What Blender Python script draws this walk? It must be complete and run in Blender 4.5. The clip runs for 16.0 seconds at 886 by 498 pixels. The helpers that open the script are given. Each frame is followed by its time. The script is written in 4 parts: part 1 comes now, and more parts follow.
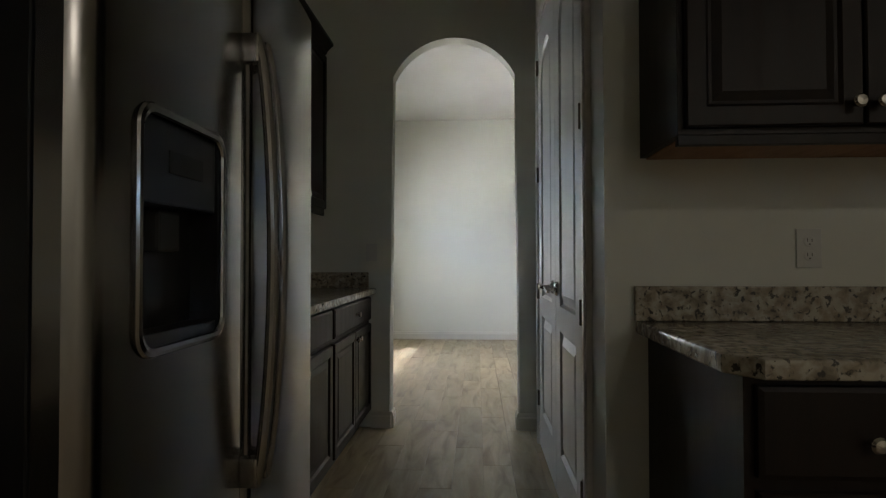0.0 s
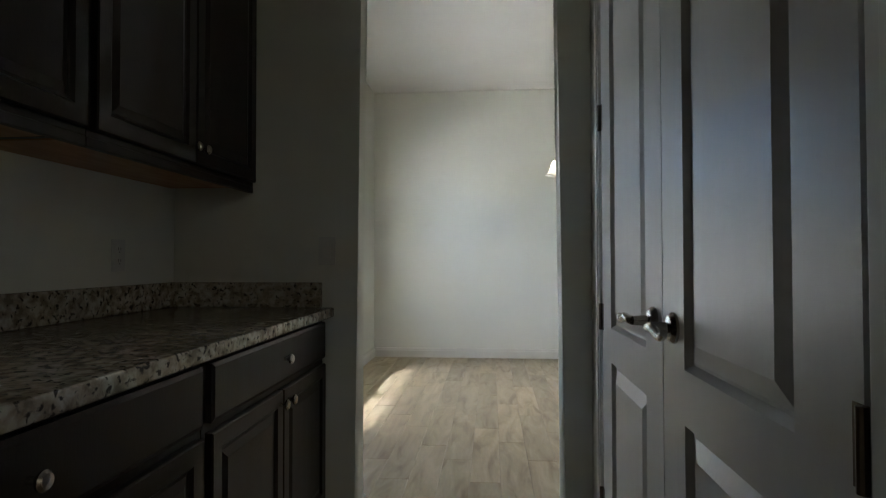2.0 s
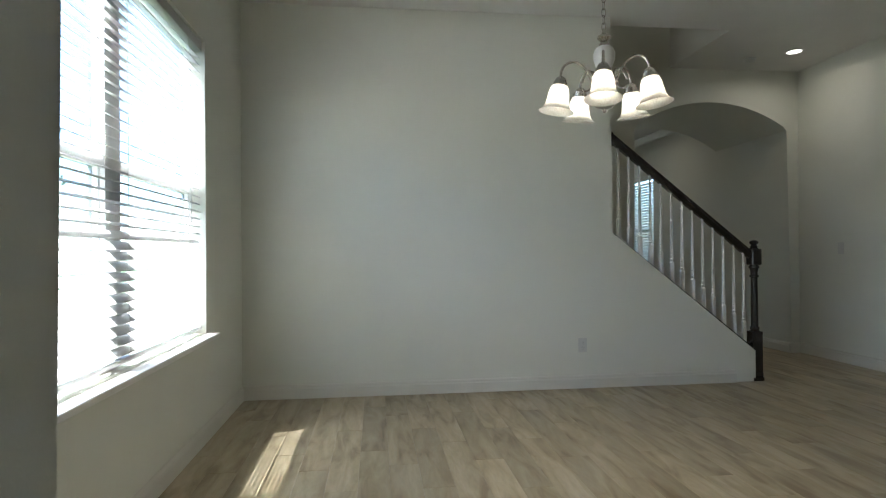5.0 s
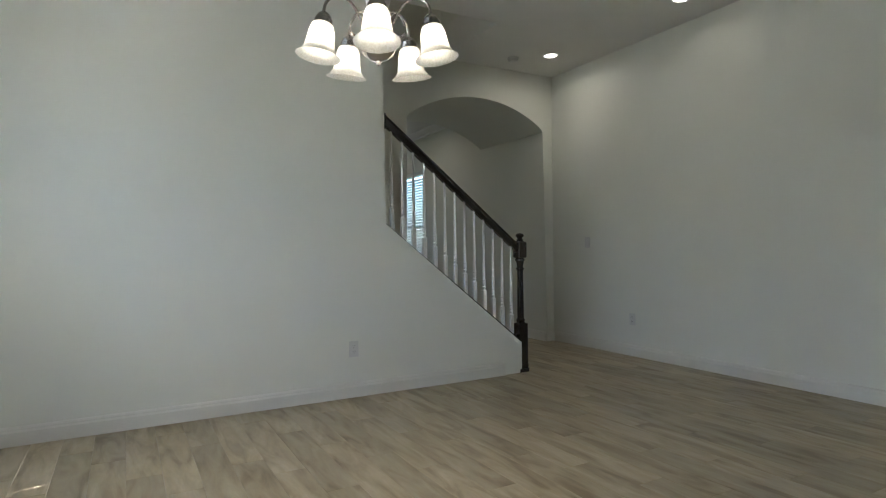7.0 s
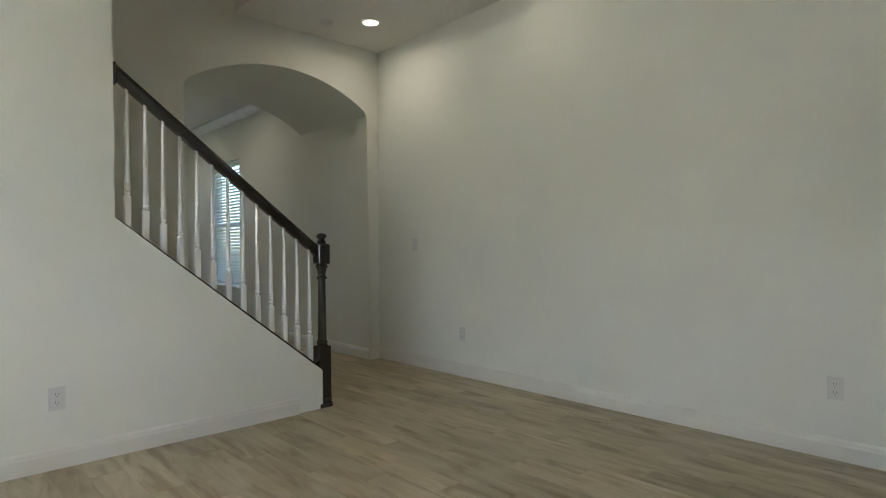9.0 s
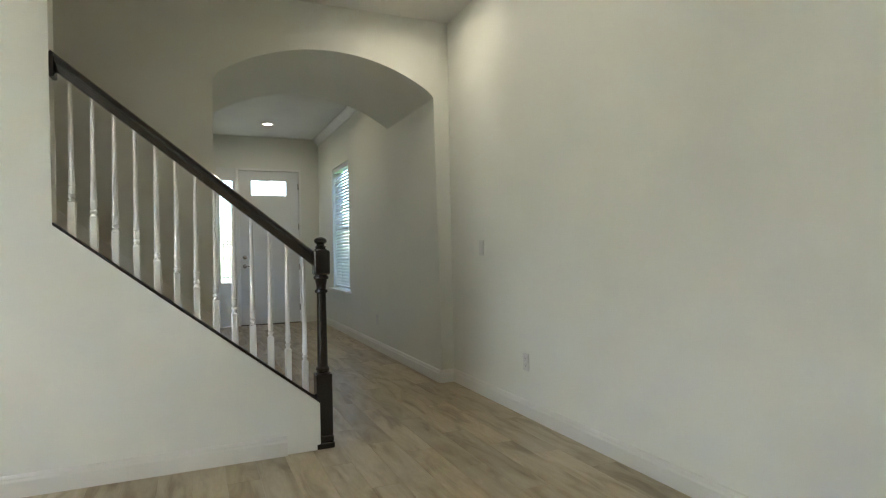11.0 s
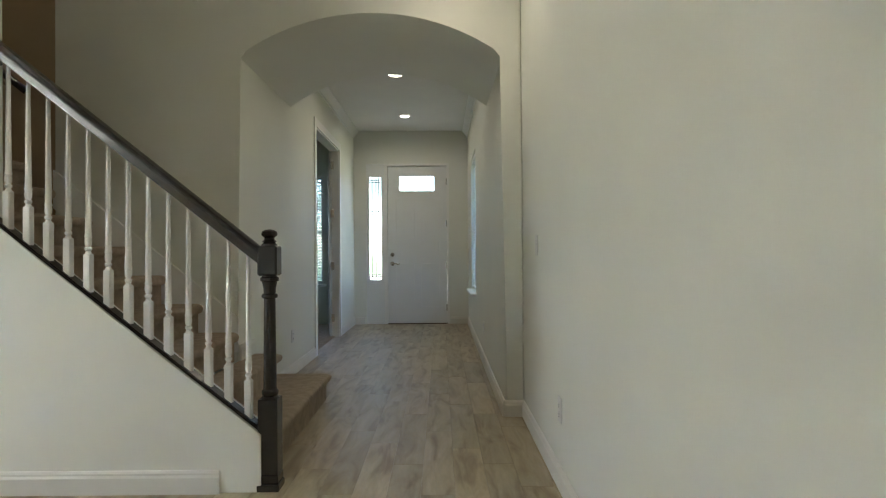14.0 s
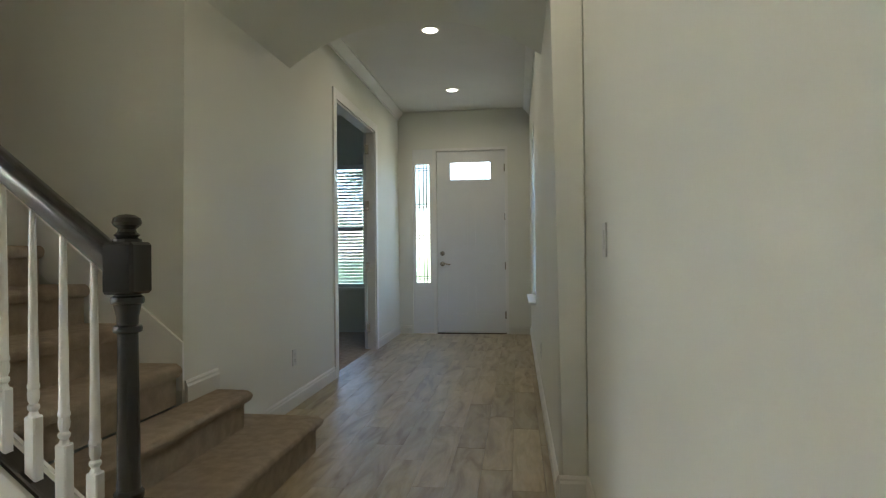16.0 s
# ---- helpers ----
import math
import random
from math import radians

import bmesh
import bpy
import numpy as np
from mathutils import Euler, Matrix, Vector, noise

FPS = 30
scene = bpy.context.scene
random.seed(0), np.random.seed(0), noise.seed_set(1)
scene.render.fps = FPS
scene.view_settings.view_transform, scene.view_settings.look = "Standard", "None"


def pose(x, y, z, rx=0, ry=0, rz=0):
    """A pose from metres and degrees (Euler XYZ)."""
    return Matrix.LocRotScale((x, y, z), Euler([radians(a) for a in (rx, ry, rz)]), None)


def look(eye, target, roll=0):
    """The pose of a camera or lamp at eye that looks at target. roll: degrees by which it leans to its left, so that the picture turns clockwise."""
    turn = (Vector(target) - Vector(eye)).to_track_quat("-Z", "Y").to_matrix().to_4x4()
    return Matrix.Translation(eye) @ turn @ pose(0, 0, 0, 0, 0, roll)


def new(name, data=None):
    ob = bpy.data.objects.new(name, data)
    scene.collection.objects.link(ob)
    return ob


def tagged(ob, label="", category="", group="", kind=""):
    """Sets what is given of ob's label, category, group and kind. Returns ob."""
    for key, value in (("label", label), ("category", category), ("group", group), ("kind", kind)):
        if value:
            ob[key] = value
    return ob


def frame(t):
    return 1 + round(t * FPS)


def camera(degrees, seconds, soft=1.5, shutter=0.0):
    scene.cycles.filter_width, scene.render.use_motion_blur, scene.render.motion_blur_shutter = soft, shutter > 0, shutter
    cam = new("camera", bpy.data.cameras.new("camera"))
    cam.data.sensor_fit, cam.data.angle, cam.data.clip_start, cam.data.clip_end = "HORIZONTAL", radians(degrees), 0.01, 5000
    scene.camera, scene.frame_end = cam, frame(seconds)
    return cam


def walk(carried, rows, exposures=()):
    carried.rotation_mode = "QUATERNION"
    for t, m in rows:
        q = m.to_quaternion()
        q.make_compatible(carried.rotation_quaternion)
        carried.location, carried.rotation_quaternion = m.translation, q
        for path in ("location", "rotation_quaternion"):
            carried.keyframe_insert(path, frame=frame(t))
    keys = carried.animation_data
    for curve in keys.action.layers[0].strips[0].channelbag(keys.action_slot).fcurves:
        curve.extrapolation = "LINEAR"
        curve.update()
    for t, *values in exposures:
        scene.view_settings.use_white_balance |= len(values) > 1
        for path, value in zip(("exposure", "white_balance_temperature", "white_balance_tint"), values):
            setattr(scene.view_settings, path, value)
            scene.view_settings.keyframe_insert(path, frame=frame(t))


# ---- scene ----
cam = camera(75.7, 16.0, soft=1.15)
PATH = [
    (0, (0.191, 0.014, 1.094), (0.072, 2.01, 1.133), -0.1),
    (0.5, (0.196, 0.388, 1.093), (0.076, 2.384, 1.125), -0.3),
    (1, (0.188, 0.73, 1.09), (0.046, 2.725, 1.125), -0.3),
    (1.5, (0.171, 1.069, 1.105), (0.022, 3.063, 1.142), -0.2),
    (2, (0.176, 1.416, 1.105), (0.008, 3.409, 1.145), -0.1),
    (2.5, (0.166, 1.787, 1.113), (-0.023, 3.777, 1.155), 0.1),
    (3, (0.123, 2.147, 1.116), (-0.021, 4.141, 1.159), 0.1),
    (3.2, (0.107, 2.301, 1.111), (-0.023, 4.296, 1.158), 0.1),
    (5.3, (-0.165, 3.505, 1.122), (0.183, 5.474, 1.124), -0.5),
    (5.5, (-0.166, 3.549, 1.111), (0.267, 5.502, 1.112), -0.5),
    (6, (-0.142, 3.678, 1.082), (0.51, 5.568, 1.085), -0.5),
    (6.5, (-0.058, 3.809, 1.055), (0.792, 5.62, 1.061), -0.7),
    (7, (0.065, 3.966, 1.066), (1.043, 5.71, 1.068), -0.7),
    (7.5, (0.192, 4.167, 1.083), (1.327, 5.813, 1.075), -0.4),
    (8, (0.376, 4.324, 1.075), (1.709, 5.815, 1.069), -0.4),
    (8.5, (0.657, 4.432, 1.082), (2.023, 5.893, 1.079), -0.6),
    (9, (0.994, 4.498, 1.085), (2.358, 5.961, 1.084), -0.5),
    (9.2, (1.131, 4.544, 1.1), (2.501, 6.001, 1.099), -0.4),
    (11.3, (2.637, 4.709, 1.105), (3.287, 6.601, 1.117), -1.1),
    (11.5, (2.78, 4.738, 1.105), (3.34, 6.658, 1.119), -1.0),
    (12, (3.088, 4.808, 1.126), (3.474, 6.77, 1.14), -0.8),
    (12.5, (3.386, 4.874, 1.116), (3.642, 6.857, 1.133), -0.8),
    (13, (3.6, 4.93, 1.116), (3.659, 6.929, 1.132), -0.7),
    (13.5, (3.718, 5.105, 1.113), (3.738, 7.105, 1.128), -0.5),
    (14, (3.872, 5.311, 1.082), (3.879, 7.311, 1.098), -0.4),
    (14.5, (3.974, 5.6, 1.091), (3.839, 7.595, 1.103), -0.6),
    (15, (4.077, 5.934, 1.103), (3.841, 7.92, 1.112), -0.3),
    (15.5, (4.078, 6.253, 1.089), (3.864, 8.241, 1.097), -0.1),
    (16, (4.119, 6.55, 1.089), (3.86, 8.533, 1.1), -0.6),
]
walk(cam, [(t, look(eye, target, roll)) for t, eye, target, roll in PATH],
     exposures=[(0, 4.6, 5900, 10), (2, 4.4, 5850, 9), (3.2, 4.1, 5750, 6), (5.5, 3.98, 5850, 6), (7, 4.2, 5800, 8), (9, 4.68, 6150, 7), (11.5, 5.15, 6300, 6), (16, 5.05, 6450, 6)])

# ---- light ----
SUN_EL, SUN_AZ = radians(63), radians(12)
world = bpy.data.worlds.new("sky")
scene.world = world
world.use_nodes = True
wn = world.node_tree
sky = wn.nodes.new("ShaderNodeTexSky")
sky.sky_type, sky.sun_disc = "NISHITA", False
sky.sun_elevation, sky.sun_rotation = SUN_EL, radians(-90 - 12)
wn.links.new(sky.outputs[0], wn.nodes["Background"].inputs[0])
wn.nodes["Background"].inputs[1].default_value = 0.15
sun = bpy.data.lights.new("sun", "SUN")
sun.energy, sun.angle, sun.color = 4.6, radians(0.4), (1.0, 0.95, 0.88)
sun_ob = new("sun", sun)
way = Vector((math.cos(SUN_AZ) * math.cos(SUN_EL), math.sin(SUN_AZ) * math.cos(SUN_EL), -math.sin(SUN_EL)))
sun_ob.matrix_world = look(Vector((-8, 3, 12)), Vector((-8, 3, 12)) + way)


def lamp(name, kind, watts, at, colour=(1, 0.86, 0.68), size=0.1, target=None, shape="DISK"):
    data = bpy.data.lights.new(name, kind)
    data.energy, data.color = watts, colour
    if kind == "AREA":
        data.shape, data.size, data.spread = shape, size, radians(165)
    else:
        data.shadow_soft_size = size
    ob = new(name, data)
    ob.matrix_world = look(at, target) if target else Matrix.Translation(at)
    return ob


LAMP_W, MOUTH_W, CAN_W = 0.032, 0.09, 0.14

# ---- materials ----
def material(name, colour, rough=0.5, metal=0.0, second=None, scale=6.0, fine=120.0, bump=0.0, amount=0.5,
             stretch=(1, 1, 1), per_object=0.0, detail=4.0, bump_scale=None, coat=0.0, rough_var=0.08):
    m = bpy.data.materials.new(name)
    m.use_nodes = True
    nt = m.node_tree
    bsdf = nt.nodes["Principled BSDF"]
    bsdf.inputs["Metallic"].default_value = metal
    bsdf.inputs["Coat Weight"].default_value = coat
    tc = nt.nodes.new("ShaderNodeNewGeometry")
    mp = nt.nodes.new("ShaderNodeMapping")
    mp.inputs["Scale"].default_value = stretch
    nt.links.new(tc.outputs["Position"], mp.inputs["Vector"])
    big = nt.nodes.new("ShaderNodeTexNoise")
    big.inputs["Scale"].default_value, big.inputs["Detail"].default_value = scale, detail
    nt.links.new(mp.outputs[0], big.inputs["Vector"])
    small = nt.nodes.new("ShaderNodeTexNoise")
    small.inputs["Scale"].default_value, small.inputs["Detail"].default_value = fine, 3.0
    nt.links.new(mp.outputs[0], small.inputs["Vector"])
    mix = nt.nodes.new("ShaderNodeMix")
    mix.data_type = "RGBA"
    second = second or tuple(c * 0.9 for c in colour)
    mix.inputs["A"].default_value, mix.inputs["B"].default_value = (*colour, 1), (*second, 1)
    ramp = nt.nodes.new("ShaderNodeMapRange")
    ramp.inputs["From Min"].default_value, ramp.inputs["From Max"].default_value = 0.35, 0.65
    ramp.inputs["To Max"].default_value = amount * 2
    add = nt.nodes.new("ShaderNodeMath")
    add.operation = "MULTIPLY_ADD"
    add.inputs[1].default_value = 0.3
    nt.links.new(small.outputs["Fac"], add.inputs[0])
    sc = nt.nodes.new("ShaderNodeMath")
    sc.operation = "MULTIPLY"
    sc.inputs[1].default_value = 0.7
    nt.links.new(big.outputs["Fac"], sc.inputs[0])
    nt.links.new(sc.outputs[0], add.inputs[2])
    nt.links.new(add.outputs[0], ramp.inputs["Value"])
    nt.links.new(ramp.outputs[0], mix.inputs["Factor"])
    last = mix.outputs["Result"]
    if per_object:
        info = nt.nodes.new("ShaderNodeObjectInfo")
        hsv = nt.nodes.new("ShaderNodeHueSaturation")
        rng = nt.nodes.new("ShaderNodeMapRange")
        rng.inputs["To Min"].default_value, rng.inputs["To Max"].default_value = 1 - per_object, 1 + per_object
        nt.links.new(info.outputs["Random"], rng.inputs["Value"])
        nt.links.new(rng.outputs[0], hsv.inputs["Value"])
        nt.links.new(last, hsv.inputs["Color"])
        last = hsv.outputs[0]
    nt.links.new(last, bsdf.inputs["Base Color"])
    rr = nt.nodes.new("ShaderNodeMapRange")
    rr.inputs["To Min"].default_value, rr.inputs["To Max"].default_value = max(0.02, rough - rough_var), min(1, rough + rough_var)
    nt.links.new(big.outputs["Fac"], rr.inputs["Value"])
    nt.links.new(rr.outputs[0], bsdf.inputs["Roughness"])
    if bump:
        b = nt.nodes.new("ShaderNodeBump")
        b.inputs["Strength"].default_value, b.inputs["Distance"].default_value = bump, bump_scale or 0.004
        nt.links.new(small.outputs["Fac"], b.inputs["Height"])
        nt.links.new(b.outputs[0], bsdf.inputs["Normal"])
    return m


def granite():
    m = bpy.data.materials.new("granite")
    m.use_nodes = True
    nt = m.node_tree
    bsdf = nt.nodes["Principled BSDF"]
    bsdf.inputs["Roughness"].default_value = 0.18
    geo = nt.nodes.new("ShaderNodeNewGeometry")
    warp = nt.nodes.new("ShaderNodeTexNoise")
    warp.inputs["Scale"].default_value, warp.inputs["Detail"].default_value = 40, 5
    nt.links.new(geo.outputs["Position"], warp.inputs["Vector"])
    mixv = nt.nodes.new("ShaderNodeMix")
    mixv.data_type = "VECTOR"
    mixv.inputs["Factor"].default_value = 0.02
    nt.links.new(geo.outputs["Position"], mixv.inputs["A"])
    nt.links.new(warp.outputs["Color"], mixv.inputs["B"])
    base = nt.nodes.new("ShaderNodeTexNoise")
    base.inputs["Scale"].default_value, base.inputs["Detail"].default_value = 34, 6
    nt.links.new(mixv.outputs["Result"], base.inputs["Vector"])
    ramp = nt.nodes.new("ShaderNodeValToRGB")
    ramp.color_ramp.elements[0].position, ramp.color_ramp.elements[0].color = 0.36, (0.20, 0.165, 0.12, 1)
    ramp.color_ramp.elements[1].position, ramp.color_ramp.elements[1].color = 0.62, (0.47, 0.43, 0.35, 1)
    e = ramp.color_ramp.elements.new(0.48)
    e.color = (0.33, 0.285, 0.215, 1)
    nt.links.new(base.outputs["Fac"], ramp.inputs[0])
    dark = nt.nodes.new("ShaderNodeTexNoise")
    dark.inputs["Scale"].default_value, dark.inputs["Detail"].default_value = 62, 4
    nt.links.new(mixv.outputs["Result"], dark.inputs["Vector"])
    cut = nt.nodes.new("ShaderNodeMapRange")
    cut.inputs["From Min"].default_value, cut.inputs["From Max"].default_value = 0.56, 0.64
    nt.links.new(dark.outputs["Fac"], cut.inputs["Value"])
    mix = nt.nodes.new("ShaderNodeMix")
    mix.data_type = "RGBA"
    mix.inputs["B"].default_value = (0.055, 0.05, 0.043, 1)
    nt.links.new(cut.outputs[0], mix.inputs["Factor"])
    nt.links.new(ramp.outputs[0], mix.inputs["A"])
    nt.links.new(mix.outputs["Result"], bsdf.inputs["Base Color"])
    return m


def wood_tile(per_island):
    m = bpy.data.materials.new("wood_look_tile")
    m.use_nodes = True
    nt = m.node_tree
    bsdf = nt.nodes["Principled BSDF"]
    geo = nt.nodes.new("ShaderNodeNewGeometry")
    if per_island:
        rnd = geo.outputs["Random Per Island"]
    else:
        rnd = nt.nodes.new("ShaderNodeObjectInfo").outputs["Random"]
    shift = nt.nodes.new("ShaderNodeVectorMath")
    shift.operation = "SCALE"
    shift.inputs[0].default_value = (7.3, 31.0, 3.1)
    nt.links.new(rnd, shift.inputs["Scale"])
    plus = nt.nodes.new("ShaderNodeVectorMath")
    nt.links.new(geo.outputs["Position"], plus.inputs[0])
    nt.links.new(shift.outputs[0], plus.inputs[1])
    mp = nt.nodes.new("ShaderNodeMapping")
    mp.inputs["Scale"].default_value = (7.5, 1.5, 1)
    nt.links.new(plus.outputs[0], mp.inputs["Vector"])
    cloud = nt.nodes.new("ShaderNodeTexNoise")
    cloud.inputs["Scale"].default_value, cloud.inputs["Detail"].default_value, cloud.inputs["Distortion"].default_value = 1.6, 5, 0.8
    nt.links.new(mp.outputs[0], cloud.inputs["Vector"])
    grain = nt.nodes.new("ShaderNodeTexNoise")
    grain.inputs["Scale"].default_value, grain.inputs["Detail"].default_value = 9, 6
    nt.links.new(mp.outputs[0], grain.inputs["Vector"])
    ramp = nt.nodes.new("ShaderNodeValToRGB")
    els = ramp.color_ramp.elements
    els[0].position, els[0].color = 0.30, (0.235, 0.178, 0.104, 1)
    els[1].position, els[1].color = 0.68, (0.475, 0.41, 0.29, 1)
    e = els.new(0.47)
    e.color = (0.382, 0.312, 0.196, 1)
    nt.links.new(cloud.outputs["Fac"], ramp.inputs[0])
    gmix = nt.nodes.new("ShaderNodeMix")
    gmix.data_type, gmix.blend_type = "RGBA", "MULTIPLY"
    gmix.inputs["Factor"].default_value = 0.28
    gr = nt.nodes.new("ShaderNodeMapRange")
    gr.inputs["From Min"].default_value, gr.inputs["From Max"].default_value, gr.inputs["To Min"].default_value = 0.35, 0.6, 0.6
    nt.links.new(grain.outputs["Fac"], gr.inputs["Value"])
    nt.links.new(ramp.outputs[0], gmix.inputs["A"])
    nt.links.new(gr.outputs[0], gmix.inputs["B"])
    hsv = nt.nodes.new("ShaderNodeHueSaturation")
    vr = nt.nodes.new("ShaderNodeMapRange")
    vr.inputs["To Min"].default_value, vr.inputs["To Max"].default_value = 0.82, 1.12
    nt.links.new(rnd, vr.inputs["Value"])
    nt.links.new(vr.outputs[0], hsv.inputs["Value"])
    nt.links.new(gmix.outputs["Result"], hsv.inputs["Color"])
    nt.links.new(hsv.outputs[0], bsdf.inputs["Base Color"])
    rr = nt.nodes.new("ShaderNodeMapRange")
    rr.inputs["To Min"].default_value, rr.inputs["To Max"].default_value = 0.28, 0.5
    nt.links.new(grain.outputs["Fac"], rr.inputs["Value"])
    nt.links.new(rr.outputs[0], bsdf.inputs["Roughness"])
    b = nt.nodes.new("ShaderNodeBump")
    b.inputs["Strength"].default_value, b.inputs["Distance"].default_value = 0.25, 0.001
    nt.links.new(grain.outputs["Fac"], b.inputs["Height"])
    nt.links.new(b.outputs[0], bsdf.inputs["Normal"])
    return m


def glass_mat(name, rough=0.0, tint=(1, 1, 1)):
    m = bpy.data.materials.new(name)
    m.use_nodes = True
    b = m.node_tree.nodes["Principled BSDF"]
    b.inputs["Base Color"].default_value = (*tint, 1)
    b.inputs["Transmission Weight"].default_value = 1
    b.inputs["Roughness"].default_value = rough
    b.inputs["IOR"].default_value = 1.1
    return m


def lit_mat(name, colour, strength, base=(0.9, 0.88, 0.84), rough=0.4):
    m = bpy.data.materials.new(name)
    m.use_nodes = True
    nt = m.node_tree
    b = nt.nodes["Principled BSDF"]
    b.inputs["Base Color"].default_value = (*base, 1)
    b.inputs["Roughness"].default_value = rough
    b.inputs["Emission Color"].default_value = (*colour, 1)
    b.inputs["Emission Strength"].default_value = strength
    noise_t = nt.nodes.new("ShaderNodeTexNoise")
    noise_t.inputs["Scale"].default_value = 18
    rng = nt.nodes.new("ShaderNodeMapRange")
    rng.inputs["To Min"].default_value, rng.inputs["To Max"].default_value = strength * 0.7, strength * 1.3
    nt.links.new(noise_t.outputs["Fac"], rng.inputs["Value"])
    nt.links.new(rng.outputs[0], b.inputs["Emission Strength"])
    return m


def shade_mat():
    m = bpy.data.materials.new("alabaster_shade_glass")
    m.use_nodes = True
    nt = m.node_tree
    b = nt.nodes["Principled BSDF"]
    b.inputs["Roughness"].default_value = 0.35
    cloud = nt.nodes.new("ShaderNodeTexNoise")
    cloud.inputs["Scale"].default_value, cloud.inputs["Detail"].default_value = 22, 5
    ramp = nt.nodes.new("ShaderNodeValToRGB")
    ramp.color_ramp.elements[0].position, ramp.color_ramp.elements[0].color = 0.35, (0.78, 0.74, 0.66, 1)
    ramp.color_ramp.elements[1].position, ramp.color_ramp.elements[1].color = 0.6, (0.9, 0.88, 0.82, 1)
    nt.links.new(cloud.outputs["Fac"], ramp.inputs[0])
    nt.links.new(ramp.outputs[0], b.inputs["Base Color"])
    tr = nt.nodes.new("ShaderNodeBsdfTranslucent")
    nt.links.new(ramp.outputs[0], tr.inputs["Color"])
    mix = nt.nodes.new("ShaderNodeMixShader")
    mix.inputs[0].default_value = 0.55
    nt.links.new(b.outputs[0], mix.inputs[1])
    nt.links.new(tr.outputs[0], mix.inputs[2])
    nt.links.new(mix.outputs[0], nt.nodes["Material Output"].inputs["Surface"])
    return m


PAINT = material("wall_paint", (0.738, 0.738, 0.67), 0.6, second=(0.713, 0.713, 0.645), scale=1.5, fine=260, bump=0.12, bump_scale=0.0015)
# same finish as PAINT in a darker, browner tone
TAN = material("tan_wall_surface", (0.40, 0.30, 0.19), 0.6, second=(0.37, 0.28, 0.175), scale=1.5, fine=260, bump=0.12, bump_scale=0.0015)
CEIL = material("ceiling_paint", (0.74, 0.73, 0.69), 0.8, second=(0.70, 0.69, 0.65), scale=2, fine=140, bump=0.3, bump_scale=0.003)
TRIM = material("trim_paint", (0.80, 0.79, 0.76), 0.35, second=(0.77, 0.76, 0.73), scale=4, fine=90, bump=0.03)
BASE = material("baseboard_paint", (0.70, 0.685, 0.63), 0.4, second=(0.67, 0.655, 0.60), scale=4, fine=90, bump=0.03)
FDOOR = material("front_door_paint", (0.76, 0.76, 0.75), 0.35, second=(0.73, 0.73, 0.72), scale=3, fine=60, bump=0.04)
DOORW = material("door_paint", (0.62, 0.62, 0.61), 0.33, second=(0.58, 0.58, 0.57), scale=3, fine=60, stretch=(1, 1, 0.2), bump=0.05)
ESPRESSO = material("espresso_wood", (0.012, 0.008, 0.0065), 0.4, second=(0.020, 0.013, 0.009), scale=5, fine=70, stretch=(4, 4, 0.5), bump=0.05)
ESPRESSO.node_tree.nodes["Principled BSDF"].inputs["Specular IOR Level"].default_value = 0.25
# orange-brown with streaked tone, on the undersides of the wall cabinets
UNDERSIDE = material("cabinet_underside_orange", (0.42, 0.22, 0.10), 0.5, second=(0.33, 0.16, 0.07), scale=6, fine=60, stretch=(6, 1, 1))
BLACKWOOD = material("black_stained_wood", (0.013, 0.010, 0.008), 0.26, second=(0.017, 0.013, 0.010), scale=8, fine=60, stretch=(1, 1, 0.3), bump=0.02, coat=0.3, rough_var=0.02)
STEEL = material("brushed_stainless", (0.31, 0.30, 0.29), 0.2, 1.0, second=(0.27, 0.262, 0.25), scale=2, fine=220, stretch=(1, 1, 0.02), bump=0.04, bump_scale=0.0006)
DARKSTEEL = material("dark_fridge_plastic", (0.012, 0.012, 0.013), 0.35, second=(0.008, 0.008, 0.009))
NICKEL = material("brushed_nickel", (0.55, 0.52, 0.48), 0.25, 1.0, second=(0.5, 0.47, 0.43), fine=200)
BRONZE = material("aged_hinge_metal", (0.12, 0.10, 0.085), 0.35, 1.0, second=(0.16, 0.13, 0.10))
CARPET = material("beige_carpet", (0.57, 0.46, 0.34), 0.95, second=(0.44, 0.35, 0.255), scale=16, fine=210, bump=1.0, bump_scale=0.02, amount=0.6)
PLASTIC = material("white_plate_plastic", (0.66, 0.655, 0.625), 0.35)
SLOT = material("dark_slot", (0.03, 0.03, 0.03), 0.6)
VINYL = material("white_vinyl", (0.80, 0.80, 0.80), 0.4)
SLAT = material("white_blind_slat", (0.70, 0.70, 0.69), 0.4, second=(0.66, 0.66, 0.65), scale=5)
nt = SLAT.node_tree
glow = nt.nodes.new("ShaderNodeBsdfTranslucent")
glow.inputs["Color"].default_value = (0.8, 0.8, 0.8, 1)
blend = nt.nodes.new("ShaderNodeMixShader")
blend.inputs[0].default_value = 0.22
nt.links.new(nt.nodes["Principled BSDF"].outputs[0], blend.inputs[1])
nt.links.new(glow.outputs[0], blend.inputs[2])
nt.links.new(blend.outputs[0], nt.nodes["Material Output"].inputs["Surface"])
GROUT = material("grey_grout", (0.33, 0.275, 0.20), 0.9, scale=20, fine=200, bump=0.3)
GRANITE = granite()
TILE, TILE_FAR = wood_tile(False), wood_tile(True)
# dark tint in both glasses tones down the bright outside behind them
GLASS = glass_mat("dimmed_view_glass", 0.0, (0.22, 0.24, 0.265))
FROST = glass_mat("textured_privacy_glass", 0.3, (0.25, 0.26, 0.26))
SHADE = shade_mat()
CANLIGHT = lit_mat("recessed_lens_glow", (1.0, 0.92, 0.80), 0.3)
